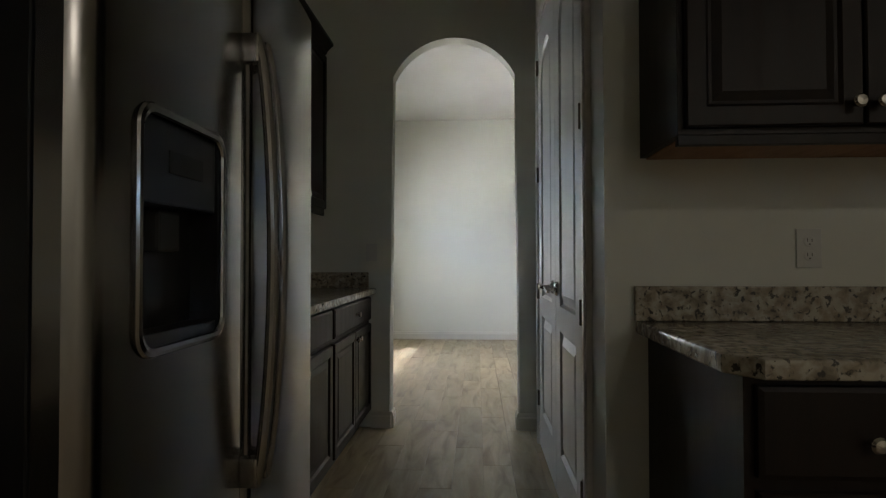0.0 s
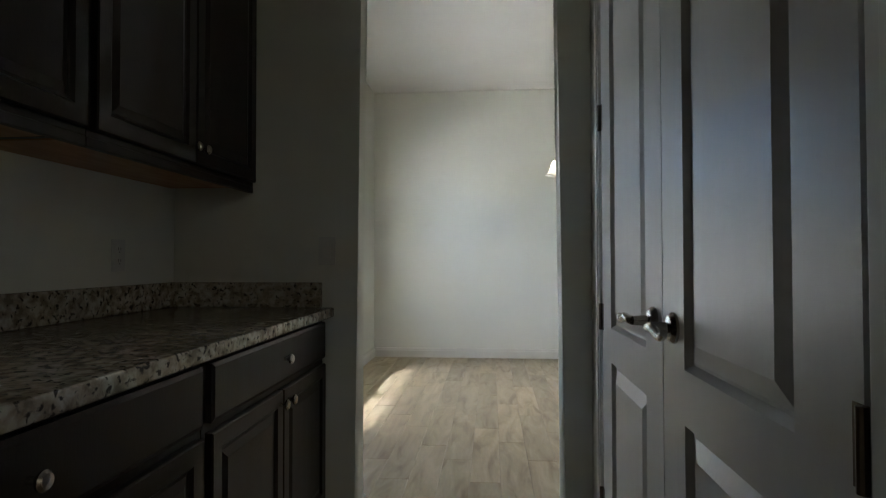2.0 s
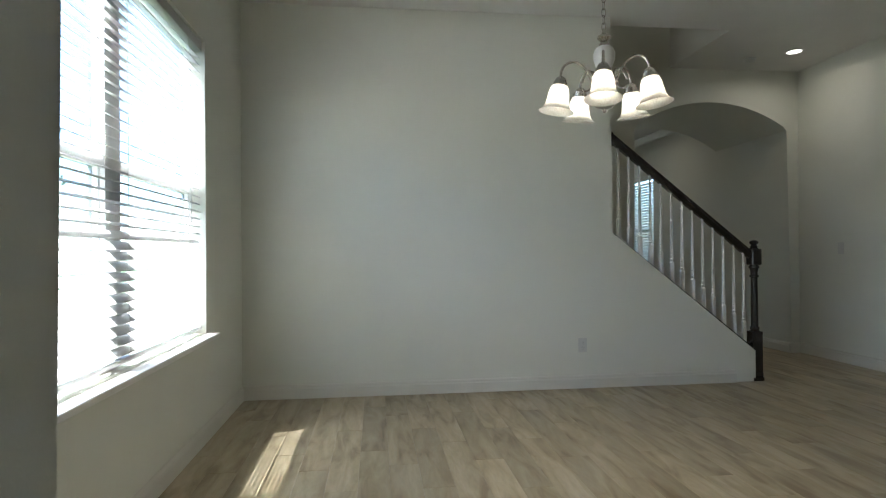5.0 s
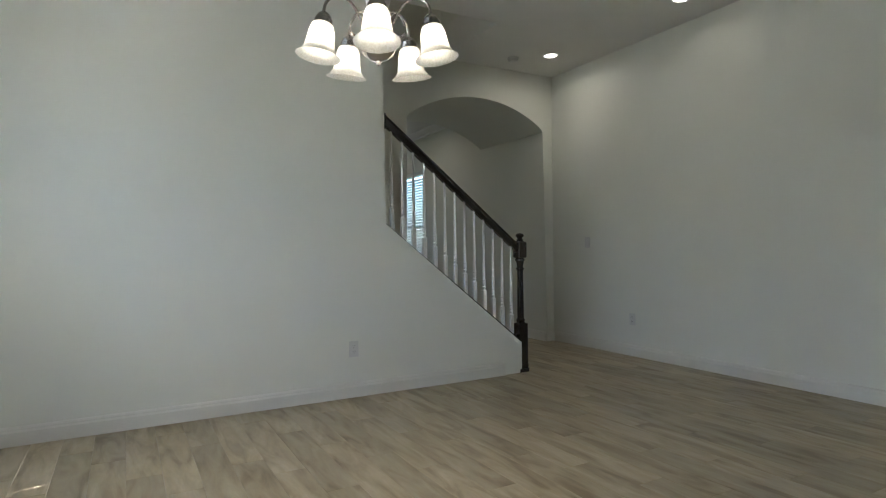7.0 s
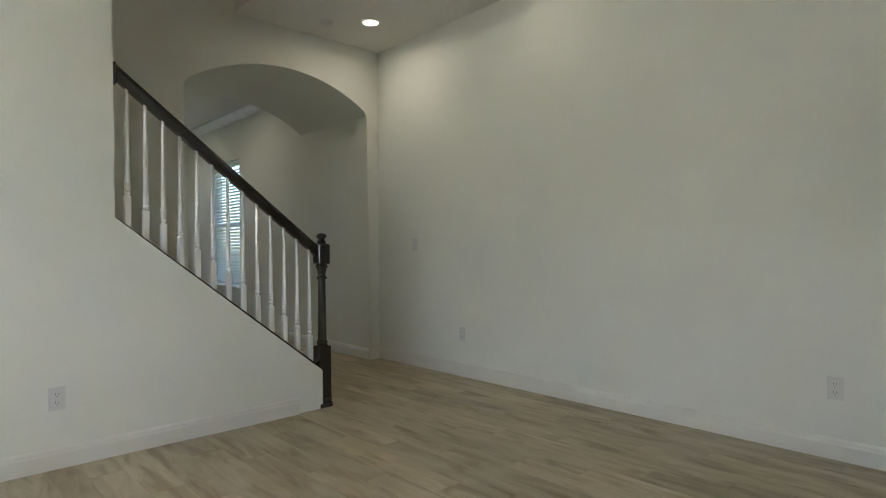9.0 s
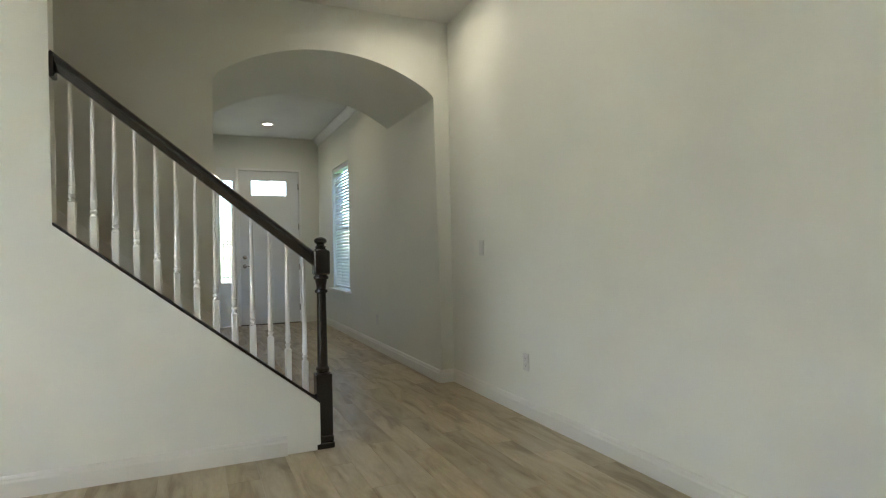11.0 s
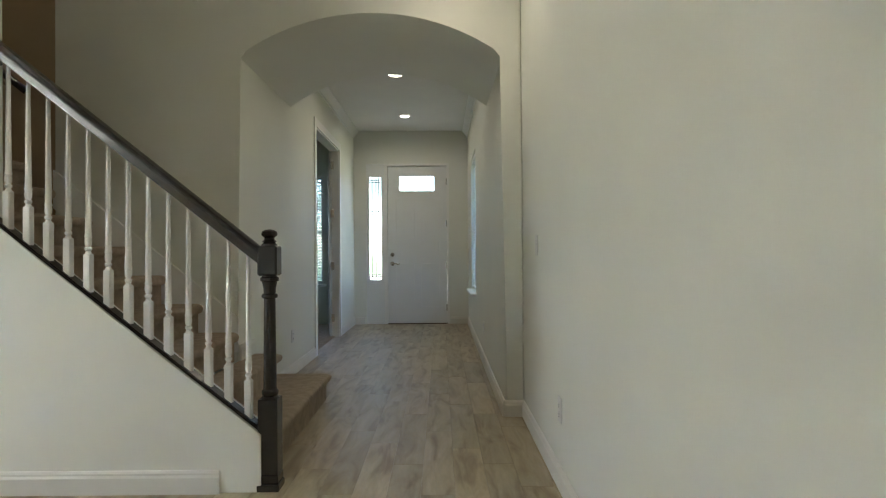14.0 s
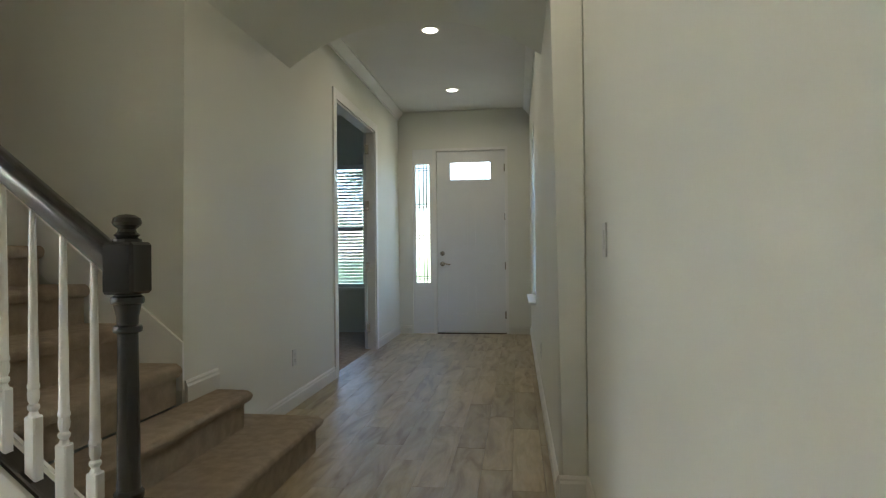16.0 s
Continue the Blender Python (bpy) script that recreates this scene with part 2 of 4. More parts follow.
ALABASTER = material("alabaster_glass", (0.75, 0.74, 0.71), 0.3, second=(0.66, 0.65, 0.62), scale=9)
LEADCAME = material("lead_came", (0.08, 0.08, 0.085), 0.4, 0.8)
GRASS = material("lawn", (0.075, 0.14, 0.03), 0.9, second=(0.05, 0.10, 0.02), scale=1.5, fine=60, bump=0.6, bump_scale=0.03)
STUCCO = material("neighbour_stucco", (0.30, 0.27, 0.235), 0.9, second=(0.26, 0.235, 0.205), scale=2, fine=60, bump=0.3)
SHINGLE = material("roof_shingle", (0.10, 0.09, 0.085), 0.9, second=(0.07, 0.065, 0.06), scale=4, fine=30, bump=0.4)
BARK = material("bark", (0.09, 0.07, 0.05), 0.9, fine=40, bump=0.6)
LEAF = material("leaves", (0.06, 0.10, 0.03), 0.6, second=(0.04, 0.07, 0.02), scale=3)
CONCRETE = material("concrete", (0.42, 0.40, 0.37), 0.85, fine=80, bump=0.2)


# ---- mesh tools ----
def finish(name, bm, mat, smooth=False):
    me = bpy.data.meshes.new(name)
    bmesh.ops.recalc_face_normals(bm, faces=bm.faces)
    bm.to_mesh(me)
    bm.free()
    me.materials.append(mat)
    if smooth:
        me.polygons.foreach_set("use_smooth", [True] * len(me.polygons))
        me.set_sharp_from_angle(angle=radians(28))
    return me


def part(name, bm, mat, parent=None, label="", smooth=False):
    ob = new(name, bm if isinstance(bm, bpy.types.Mesh) else finish(name, bm, mat, smooth))
    if parent:
        ob.parent = parent
    if label:
        ob["label"] = label
    return ob


def structure(name, bm, mat, label, category, smooth=False):
    return tagged(part(name, bm, mat, smooth=smooth), label, category, kind="structure")


def thing(name, at, label, category, group="", rz=0.0):
    ob = new(name)
    ob.empty_display_size = 0.1
    ob.matrix_basis = pose(*at, 0, 0, rz)
    return tagged(ob, label, category, group)


def box(bm, x0, x1, y0, y1, z0, z1, bevel=0.0):
    vs = [bm.verts.new((x, y, z)) for z in (z0, z1) for y in (y0, y1) for x in (x0, x1)]
    fs = [bm.faces.new([vs[i] for i in q]) for q in ((0, 2, 3, 1), (4, 5, 7, 6), (0, 1, 5, 4), (2, 6, 7, 3), (0, 4, 6, 2), (1, 3, 7, 5))]
    if bevel:
        edges = {e for f in fs for e in f.edges}
        bmesh.ops.bevel(bm, geom=list(edges), offset=bevel, segments=2, profile=0.6, affect="EDGES")
    return bm


def boxed(*args, bevel=0.0):
    return box(bmesh.new(), *args, bevel=bevel)


def prism(bm, outline, axis, a, b, bevel=0.0, one_side=False):
    """Extrudes a closed outline from a to b; axis 'y': outline is (x, z); 'x': (y, z); 'z': (x, y)."""
    def place(p, q, d):
        return {"y": (p, d, q), "x": (d, p, q), "z": (p, q, d)}[axis]
    lo = [bm.verts.new(place(p, q, a)) for p, q in outline]
    hi = [bm.verts.new(place(p, q, b)) for p, q in outline]
    n = len(outline)
    fs = [bm.faces.new(lo), bm.faces.new(hi[::-1])]
    fs += [bm.faces.new((lo[i], lo[(i + 1) % n], hi[(i + 1) % n], hi[i])) for i in range(n)]
    if bevel:
        caps = fs[:1] if one_side else fs[:2]
        bmesh.ops.bevel(bm, geom=list({e for f in caps for e in f.edges}), offset=bevel, segments=3, profile=0.5, affect="EDGES")
    return bm


def lathe(bm, profile, steps=20, at=(0, 0, 0), m=None):
    """Turns a profile of (radius, z) about the z axis."""
    m = m or Matrix.Translation(at)
    rings = []
    for r, z in profile:
        rings.append([bm.verts.new(m @ Vector((r * math.cos(2 * math.pi * i / steps), r * math.sin(2 * math.pi * i / steps), z))) for i in range(steps)])
    for a, b in zip(rings, rings[1:]):
        for i in range(steps):
            bm.faces.new((a[i], a[(i + 1) % steps], b[(i + 1) % steps], b[i]))
    if profile[0][0] > 1e-4:
        bm.faces.new(rings[0][::-1])
    if profile[-1][0] > 1e-4:
        bm.faces.new(rings[-1])
    return bm


def open_lathe(bm, profile, steps, m):
    """A thin open shell turned about the z axis."""
    rings = [[bm.verts.new(m @ Vector((r * math.cos(2 * math.pi * i / steps), r * math.sin(2 * math.pi * i / steps), z))) for i in range(steps)] for r, z in profile]
    for a, b in zip(rings, rings[1:]):
        for i in range(steps):
            bm.faces.new((a[i], a[(i + 1) % steps], b[(i + 1) % steps], b[i]))
    return bm


def rounded(points, times=2):
    """Cuts the corners of a path so that it runs as a smooth curve."""
    points = [Vector(p) for p in points]
    for _ in range(times):
        cut = [points[0]]
        for a, b in zip(points, points[1:]):
            cut += [a * 0.75 + b * 0.25, a * 0.25 + b * 0.75]
        points = [*cut, points[-1]]
    return points


def tube(bm, points, radius, steps=8):
    points = [Vector(p) for p in points]
    whole = (points[-1] - points[0]).normalized()
    ref = Vector((1, 0, 0)) if abs(whole.z) > 0.7 else Vector((0, 0, 1))
    rings = []
    for i, p in enumerate(points):
        d = (points[min(i + 1, len(points) - 1)] - points[max(i - 1, 0)]).normalized()
        side = d.cross(ref)
        if side.length < 0.05:
            side = d.cross(Vector((0, 1, 0)))
        side.normalize()
        up = side.cross(d)
        r = radius(i / (len(points) - 1)) if callable(radius) else radius
        rings.append([bm.verts.new(p + r * (math.cos(2 * math.pi * k / steps) * side + math.sin(2 * math.pi * k / steps) * up)) for k in range(steps)])
    for a, b in zip(rings, rings[1:]):
        for k in range(steps):
            bm.faces.new((a[k], a[(k + 1) % steps], b[(k + 1) % steps], b[k]))
    bm.faces.new(rings[0][::-1])
    bm.faces.new(rings[-1])
    return bm


def pierced(axis, a0, a1, u0, u1, v0, v1, holes):
    """A wall of thickness a0..a1 across axis ('x' or 'y'), running u0..u1 and v0..v1 high, with rectangular holes (u, u, v, v)."""
    us = sorted({u0, u1, *[h[0] for h in holes], *[h[1] for h in holes]})
    vs = sorted({v0, v1, *[h[2] for h in holes], *[h[3] for h in holes]})
    bm = bmesh.new()
    cache = {}

    def vert(a, u, v):
        key = (a, u, v)
        if key not in cache:
            cache[key] = bm.verts.new((a, u, v) if axis == "x" else (u, a, v))
        return cache[key]

    def solid(i, j):
        if not (0 <= i < len(us) - 1 and 0 <= j < len(vs) - 1):
            return False
        cu, cv = (us[i] + us[i + 1]) / 2, (vs[j] + vs[j + 1]) / 2
        return not any(h[0] < cu < h[1] and h[2] < cv < h[3] for h in holes)
    for i in range(len(us) - 1):
        for j in range(len(vs) - 1):
            if not solid(i, j):
                continue
            c = [(us[i], vs[j]), (us[i + 1], vs[j]), (us[i + 1], vs[j + 1]), (us[i], vs[j + 1])]
            for a in (a0, a1):
                bm.faces.new([vert(a, *p) for p in c])
            for k, (di, dj) in enumerate(((0, -1), (1, 0), (0, 1), (-1, 0))):
                if not solid(i + di, j + dj):
                    p, q = c[k], c[(k + 1) % 4]
                    bm.faces.new((vert(a0, *p), vert(a0, *q), vert(a1, *q), vert(a1, *p)))
    return bm


def arch_curve(x0, x1, spring, top, n=28):
    """Points of a circular segment from (x0, spring) over top to (x1, spring)."""
    half, rise = (x1 - x0) / 2, top - spring
    r = (half * half + rise * rise) / (2 * rise)
    cz, cx, s = top - r, (x0 + x1) / 2, math.atan2(half, r - rise)
    return [(cx + r * math.sin(-s + 2 * s * i / n), cz + r * math.cos(-s + 2 * s * i / n)) for i in range(n + 1)]


# ---- plan ----
WEST, EAST = -1.17, 4.417            # inner faces of the long side walls
ARCH_S, ARCH_N = 3.73, 3.845         # wall between kitchen and dining room
STAIR_Y, STAIR_B = 7.915, 8.03       # wall and knee wall beside the stairs
HALL_Y, VAULT_N, FRONT = 9.10, 10.42, 14.12
HALL_W, HALL_E = 2.53, 4.29
TOP, TOP_HALL, TOP_WELL = 3.045, 2.98, 5.6
KNEE_X0, KNEE_X1, KNEE_Z1, SLOPE = 1.785, 3.046, 0.262, 0.795
SOUTH = -3.4


def knee(x):
    return KNEE_Z1 + SLOPE * (KNEE_X1 - x)


# unseen opening, added so that daylight fills the kitchen from behind
SOUTH_FILL_WIN = (0.9, 1.3, 1.45, 2.0)
WIN = (4.92, 7.0, 0.64, 2.40)
structure("wall_west", pierced("x", WEST - 0.15, WEST, SOUTH, FRONT + 0.13, 0, TOP_WELL, [WIN]), PAINT, "off-white painted wall with a wide window", "wall")
structure("wall_south", pierced("y", SOUTH - 0.12, SOUTH, WEST, EAST, 0, TOP, [SOUTH_FILL_WIN]), PAINT, "off-white painted kitchen end wall with an added fill-light window", "wall")
structure("wall_east", boxed(EAST, EAST + 0.12, SOUTH - 0.12, HALL_Y + 0.4, 0, TOP_WELL), PAINT, "long off-white painted wall, smooth and bare", "wall")
arch = [(WEST, 0), (-0.372, 0), *arch_curve(-0.372, 0.456, 2.265, 2.555), (0.456, 0), (EAST, 0), (EAST, TOP), (WEST, TOP)]
structure("wall_arch_dining", prism(bmesh.new(), arch, "y", ARCH_S, ARCH_N, 0.014), PAINT, "off-white wall with a tall narrow arched opening", "wall", smooth=True)
structure("wall_pantry_west", pierced("x", 0.575, 0.69, 1.76, ARCH_S, 0, TOP, [(2.02, 3.455, 0, 2.46)]), PAINT, "off-white wall round the white double pantry doors", "wall")
structure("wall_pantry_south", boxed(0.69, EAST, 1.76, 1.875, 0, TOP), PAINT, "off-white kitchen wall behind the counter", "wall")
stair_outline = [(WEST, 0), (KNEE_X1, 0), (KNEE_X1, knee(KNEE_X1)), (KNEE_X0, knee(KNEE_X0)), (KNEE_X0, TOP), (WEST, TOP)]
structure("wall_stair", prism(bmesh.new(), stair_outline, "y", STAIR_Y, STAIR_B, 0.005), PAINT, "tall off-white wall that slopes down to a knee wall under the stair rail", "wall")
vault = arch_curve(HALL_W, HALL_E, 2.405, 2.69)
front_arch = [(1.308, 0), (HALL_W, 0), *vault, (HALL_E, 0), (EAST, 0), (EAST, TOP_WELL), (1.308, TOP_WELL)]
structure("wall_arch_hall", prism(bmesh.new(), front_arch, "y", HALL_Y, HALL_Y + 0.115, 0.018, True), PAINT, "off-white wall with a wide shallow arch to the hall", "wall", smooth=True)
structure("vault", prism(bmesh.new(), [*vault, (HALL_E, TOP_HALL + 0.1), (HALL_W, TOP_HALL + 0.1)], "y", HALL_Y + 0.115, VAULT_N), PAINT, "deep off-white painted barrel vault of the arch", "vault", smooth=True)
structure("wall_stair_back", boxed(WEST, 1.308, HALL_Y + 0.12, HALL_Y + 0.24, 0, TOP_WELL), TAN, "tan recessed wall along the upper stairs", "wall")
OFFICE = (11.43, 12.83, 0.0, 2.46)
structure("wall_hall_west", pierced("x", HALL_W - 0.115, HALL_W, HALL_Y + 0.115, FRONT, 0, TOP_HALL + 0.1, [OFFICE]), PAINT, "off-white hall wall with a wide cased doorway", "wall")
HALL_WIN = (12.12, 13.1, 0.60, 2.35)
structure("wall_hall_east", pierced("x", HALL_E, HALL_E + 0.16, HALL_Y + 0.115, FRONT + 0.13, 0, TOP_HALL + 0.1, [HALL_WIN]), PAINT, "off-white hall wall with one tall window", "wall")
OFFICE_WIN = (1.10, 2.05, 0.62, 2.30)
structure("wall_front", pierced("y", FRONT, FRONT + 0.13, WEST, HALL_E, 0, TOP_WELL - 2.5, [OFFICE_WIN, (2.72, 4.0, 0, 2.475)]), PAINT, "off-white front wall round the entrance door", "wall")
structure("wall_office_south", boxed(WEST, HALL_W - 0.115, 10.3, 10.42, 0, TOP_HALL), PAINT, "off-white office wall", "wall")
WELL_E, WELL_S = 2.95, 8.08
structure("wall_well_south", boxed(WEST, WELL_E, WELL_S - 0.12, WELL_S, TOP + 0.301, TOP_WELL), PAINT, "off-white upper stairwell wall", "wall")
structure("wall_well_east", boxed(WELL_E, WELL_E + 0.12, WELL_S, HALL_Y, TOP + 0.301, TOP_WELL), PAINT, "off-white upper stairwell wall", "wall")
slab = [(WEST, SOUTH), (EAST, SOUTH), (EAST, HALL_Y), (WELL_E, HALL_Y), (WELL_E, WELL_S), (WEST, WELL_S)]
structure("ceiling", prism(bmesh.new(), slab, "z", TOP + 0.0005, TOP + 0.3), CEIL, "flat white textured ceiling with a stairwell opening", "ceiling")
structure("ceiling_hall", boxed(HALL_W, HALL_E, VAULT_N, FRONT, TOP_HALL, TOP_HALL + 0.1), CEIL, "flat white hall ceiling", "ceiling")
structure("ceiling_office", boxed(WEST, HALL_W - 0.115, 10.42, FRONT, TOP_HALL, TOP_HALL + 0.1), CEIL, "flat white office ceiling", "ceiling")
structure("ceiling_well", boxed(WEST, EAST, WELL_S - 0.12, HALL_Y + 0.24, TOP_WELL, TOP_WELL + 0.1), CEIL, "flat white stairwell ceiling", "ceiling")
structure("subfloor", boxed(WEST - 0.15, EAST + 0.12, SOUTH - 0.12, FRONT + 0.13, -0.2, -0.008), GROUT, "grey grout bed under the floor tiles", "floor")
structure("floor_office", boxed(WEST, HALL_W - 0.06, 10.42, FRONT, -0.008, 0.008), CARPET, "beige carpet of the office", "carpet")
structure("ground", boxed(-90, 90, -90, 90, -0.6, -0.25), GRASS, "green lawn round the house", "lawn")
structure("path", boxed(0.6, 6.5, 14.26, 34, -0.24, -0.06), CONCRETE, "pale concrete driveway before the front door", "path")


def baseboard(name, pts, label="white painted baseboard with a stepped top edge"):
    """Runs of baseboard: pts is a list of (x0, y0, x1, y1, nx, ny) with the wall's outward normal."""
    prof = [(0.0005, 0), (0.016, 0), (0.016, 0.075), (0.011, 0.086), (0.011, 0.094), (0.006, 0.104), (0.0005, 0.106)]
    whole = tagged(new(name), label, "baseboard", kind="structure")
    for x0, y0, x1, y1, nx, ny in pts:
        bm = bmesh.new()
        ring = [[bm.verts.new((x + nx * d, y + ny * d, z)) for d, z in prof] for x, y in ((x0, y0), (x1, y1))]
        n = len(prof)
        for i in range(n):
            bm.faces.new((ring[0][i], ring[0][(i + 1) % n], ring[1][(i + 1) % n], ring[1][i]))
        bm.faces.new(ring[0]), bm.faces.new(ring[1][::-1])
        part("baseboard_length", bm, BASE, whole)
    return whole


baseboard("baseboard_dining", [(WEST, ARCH_N, WEST, STAIR_Y, 1, 0), (WEST, STAIR_Y, 2.86, STAIR_Y, 0, -1), (EAST, ARCH_N, EAST, HALL_Y, -1, 0),
                               (HALL_E, HALL_Y, EAST, HALL_Y, 0, -1), (0.456, ARCH_N, EAST, ARCH_N, 0, 1), (WEST, ARCH_N, -0.372, ARCH_N, 0, 1)])
baseboard("baseboard_hall", [(HALL_E, HALL_Y, HALL_E, FRONT, -1, 0), (HALL_W, 9.625, HALL_W, 11.34, 1, 0), (HALL_W, 12.92, HALL_W, FRONT, 1, 0),
                             (HALL_W, FRONT, 2.70, FRONT, 0, -1), (4.02, FRONT, HALL_E, FRONT, 0, -1)])
baseboard("baseboard_kitchen", [(-0.50, ARCH_S, -0.372, ARCH_S, 0, -1), (0.456, ARCH_S, 0.575, ARCH_S, 0, -1), (0.575, 1.76, 0.575, 1.943, -1, 0), (0.575, 1.76, 0.66, 1.76, 0, -1),
                                (-0.372, ARCH_S, -0.372, ARCH_N, 1, 0), (0.456, ARCH_S, 0.456, ARCH_N, -1, 0)])
prof = [(0.001, 0), (0.001, -0.105), (0.012, -0.105), (0.016, -0.085), (0.045, -0.05), (0.07, -0.022), (0.078, -0.018), (0.078, -0.001), (0.001, -0.001)]
prof = prof[1:]
for tag, x, sx in (("crown_moulding_west", HALL_W, 1), ("crown_moulding_east", HALL_E, -1)):
    structure(tag, prism(bmesh.new(), [(x + sx * d, TOP_HALL + z) for d, z in prof], "y", VAULT_N, FRONT - 0.001), TRIM, "white painted crown moulding under the hall ceiling", "moulding")


# ---- windows and blinds ----
def window(name, at, rz, width, z0, z1, depth, mullions, label, fw=0.022, sw=0.018):
    """A vinyl window in an opening: local x along the wall, y outward; at is the opening's inner lower left corner."""
    w = tagged(new(name), label, "window", kind="structure")
    w.matrix_basis = pose(*at, 0, 0, rz)
    h = z1 - z0
    ya, yb = depth - 0.07, depth - 0.01
    bm = bmesh.new()
    box(bm, 0, fw, ya, yb, 0, h), box(bm, width - fw, width, ya, yb, 0, h)
    box(bm, fw + 0.0005, width - fw - 0.0005, ya, yb, 0, 0.05), box(bm, fw + 0.0005, width - fw - 0.0005, ya, yb, h - 0.05, h)
    for m in mullions:
        box(bm, m - 0.07, m + 0.07, ya - 0.01, yb, 0.0505, h - 0.0505)
    part("window_frame", bm, VINYL, w)
    edges = [fw, *[v for m in mullions for v in (m - 0.07, m + 0.07)], width - fw]
    mid = h * 0.49
    for a, b in zip(edges[::2], edges[1::2]):
        part("meeting_rail", boxed(a, b, ya - 0.004, yb - 0.01, mid - 0.025, mid + 0.025, bevel=0.004), VINYL, w)
        for za, zb in ((0.05, mid - 0.025), (mid + 0.025, h - 0.05)):
            sash = bmesh.new()
            box(sash, a, a + sw, ya + 0.01, yb - 0.015, za, zb), box(sash, b - sw, b, ya + 0.01, yb - 0.015, za, zb)
            part("sash", sash, VINYL, w)
            pane = part("pane", boxed(a + sw, b - sw, ya + 0.03, ya + 0.034, za, zb), GLASS, w)
            pane.visible_shadow = False
    part("window_sill", boxed(-0.05, width + 0.05, -0.07, ya - 0.002, -0.028, -0.001, bevel=0.006), TRIM, w)
    return w


def blind(at, rz, width, z0, z1, label, tilt, low_tilt, low=0, pitch=0.044):
    """A venetian blind hung just inside the opening; local x along the wall, y outward."""
    b = thing("window_blind", at, label, "blind", rz=rz)
    h = z1 - z0
    part("headrail", boxed(0.004, width - 0.004, 0.004, 0.055, h - 0.06, h - 0.002, bevel=0.004), SLAT, b)
    part("bottom_rail", boxed(0.012, width - 0.012, 0.008, 0.052, 0.03, 0.05, bevel=0.004), SLAT, b)

    def slat_mesh():
        bm = bmesh.new()
        n = 4
        rows = []
        for s in (0.0014, -0.0014):
            rows.append([[bm.verts.new((x, -0.025 + 0.05 * k / n, s + 0.002 * math.sin(math.pi * k / n))) for k in range(n + 1)] for x in (0.022, width - 0.034)])
        for r, flip in ((rows[0], False), (rows[1], True)):
            for k in range(n):
                bm.faces.new((r[0][k], r[1][k], r[1][k + 1], r[0][k + 1]))
        for k in (0, n):
            bm.faces.new((rows[0][0][k], rows[0][1][k], rows[1][1][k], rows[1][0][k]))
        for e in (0, 1):
            bm.faces.new([*rows[0][e], *rows[1][e][::-1]])
        return finish("slat", bm, SLAT)
    mesh = slat_mesh()
    count = int((h - 0.13) / pitch)
    for i in range(count):
        s = part("slat", mesh, SLAT, b)
        a = low_tilt - 0.8 * (i % 2) if i < low else tilt
        s.matrix_basis = pose(0, 0.031, 0.078 + i * pitch, a + 0.5 * math.sin(i * 2.3))
    for f in (0.12, 0.5, 0.88):
        part("ladder_cord", tube(bmesh.new(), [(width * f, 0.004, 0.05), (width * f, 0.004, h - 0.06)], 0.0012, 5), SLAT, b)
    return b


# local +y points outward: west wall is turned by 90, east by -90, front by 0
window("window_dining", (WEST, WIN[0], WIN[2]), 90, WIN[1] - WIN[0], WIN[2], WIN[3], 0.15, [1.02], "wide white double-hung twin window with a painted sill")
blind((WEST - 0.012, WIN[0], WIN[2]), 90, WIN[1] - WIN[0], WIN[2], WIN[3], "white slatted venetian blind, lowered and tilted open, in the dining window", 23, 45.6, 12)
window("window_hall", (HALL_E, HALL_WIN[1], HALL_WIN[2]), -90, 0.98, HALL_WIN[2], HALL_WIN[3], 0.16, [], "tall white double-hung hall window with a sill")
blind((HALL_E + 0.012, HALL_WIN[1], HALL_WIN[2]), -90, 0.98, HALL_WIN[2], HALL_WIN[3], "white slatted venetian blind, lowered, in the hall window", 51, 51)
window("window_office", (OFFICE_WIN[0], FRONT, OFFICE_WIN[2]), 0, 0.95, OFFICE_WIN[2], OFFICE_WIN[3], 0.13, [], "white double-hung office window with a sill")
blind((OFFICE_WIN[0], FRONT + 0.012, OFFICE_WIN[2]), 0, 0.95, OFFICE_WIN[2], OFFICE_WIN[3], "white slatted venetian blind, lowered and open, in the office window", 42, 42)
# added window in the unseen end wall, there only for its light
window("window_kitchen_fill", (SOUTH_FILL_WIN[1], SOUTH, SOUTH_FILL_WIN[2]), 180, 0.4, SOUTH_FILL_WIN[2], SOUTH_FILL_WIN[3], 0.12, [], "white unseen window added in the end wall to light the kitchen")

# ---- front door ----
fd = tagged(new("door_front"), "white panelled front door with a small top light, closed", "door", kind="structure")
fd.matrix_basis = pose(3.05, FRONT, 0)
LX0, LX1, LZ0, LZ1 = 0.184, 0.723, 2.055, 2.285
leaf = part("leaf", pierced("y", 0.02, 0.065, 0.003, 0.912, 0.012, 2.437, [(LX0, LX1, LZ0, LZ1)]), FDOOR, fd)
for x0, x1, z0, z1 in ((0.12, 0.41, 0.25, 0.93), (0.505, 0.795, 0.25, 0.93), (0.12, 0.41, 1.08, 1.93), (0.505, 0.795, 1.08, 1.93)):
    bm = bmesh.new()
    box(bm, x0, x1, 0.0115, 0.0195, z0, z0 + 0.012, 0.001), box(bm, x0, x1, 0.0115, 0.0195, z1 - 0.012, z1, 0.001)
    box(bm, x0, x0 + 0.012, 0.0115, 0.0195, z0 + 0.0125, z1 - 0.0125, 0.001), box(bm, x1 - 0.012, x1, 0.0115, 0.0195, z0 + 0.0125, z1 - 0.0125, 0.001)
    part("panel_moulding", bm, FDOOR, fd)
bm = bmesh.new()
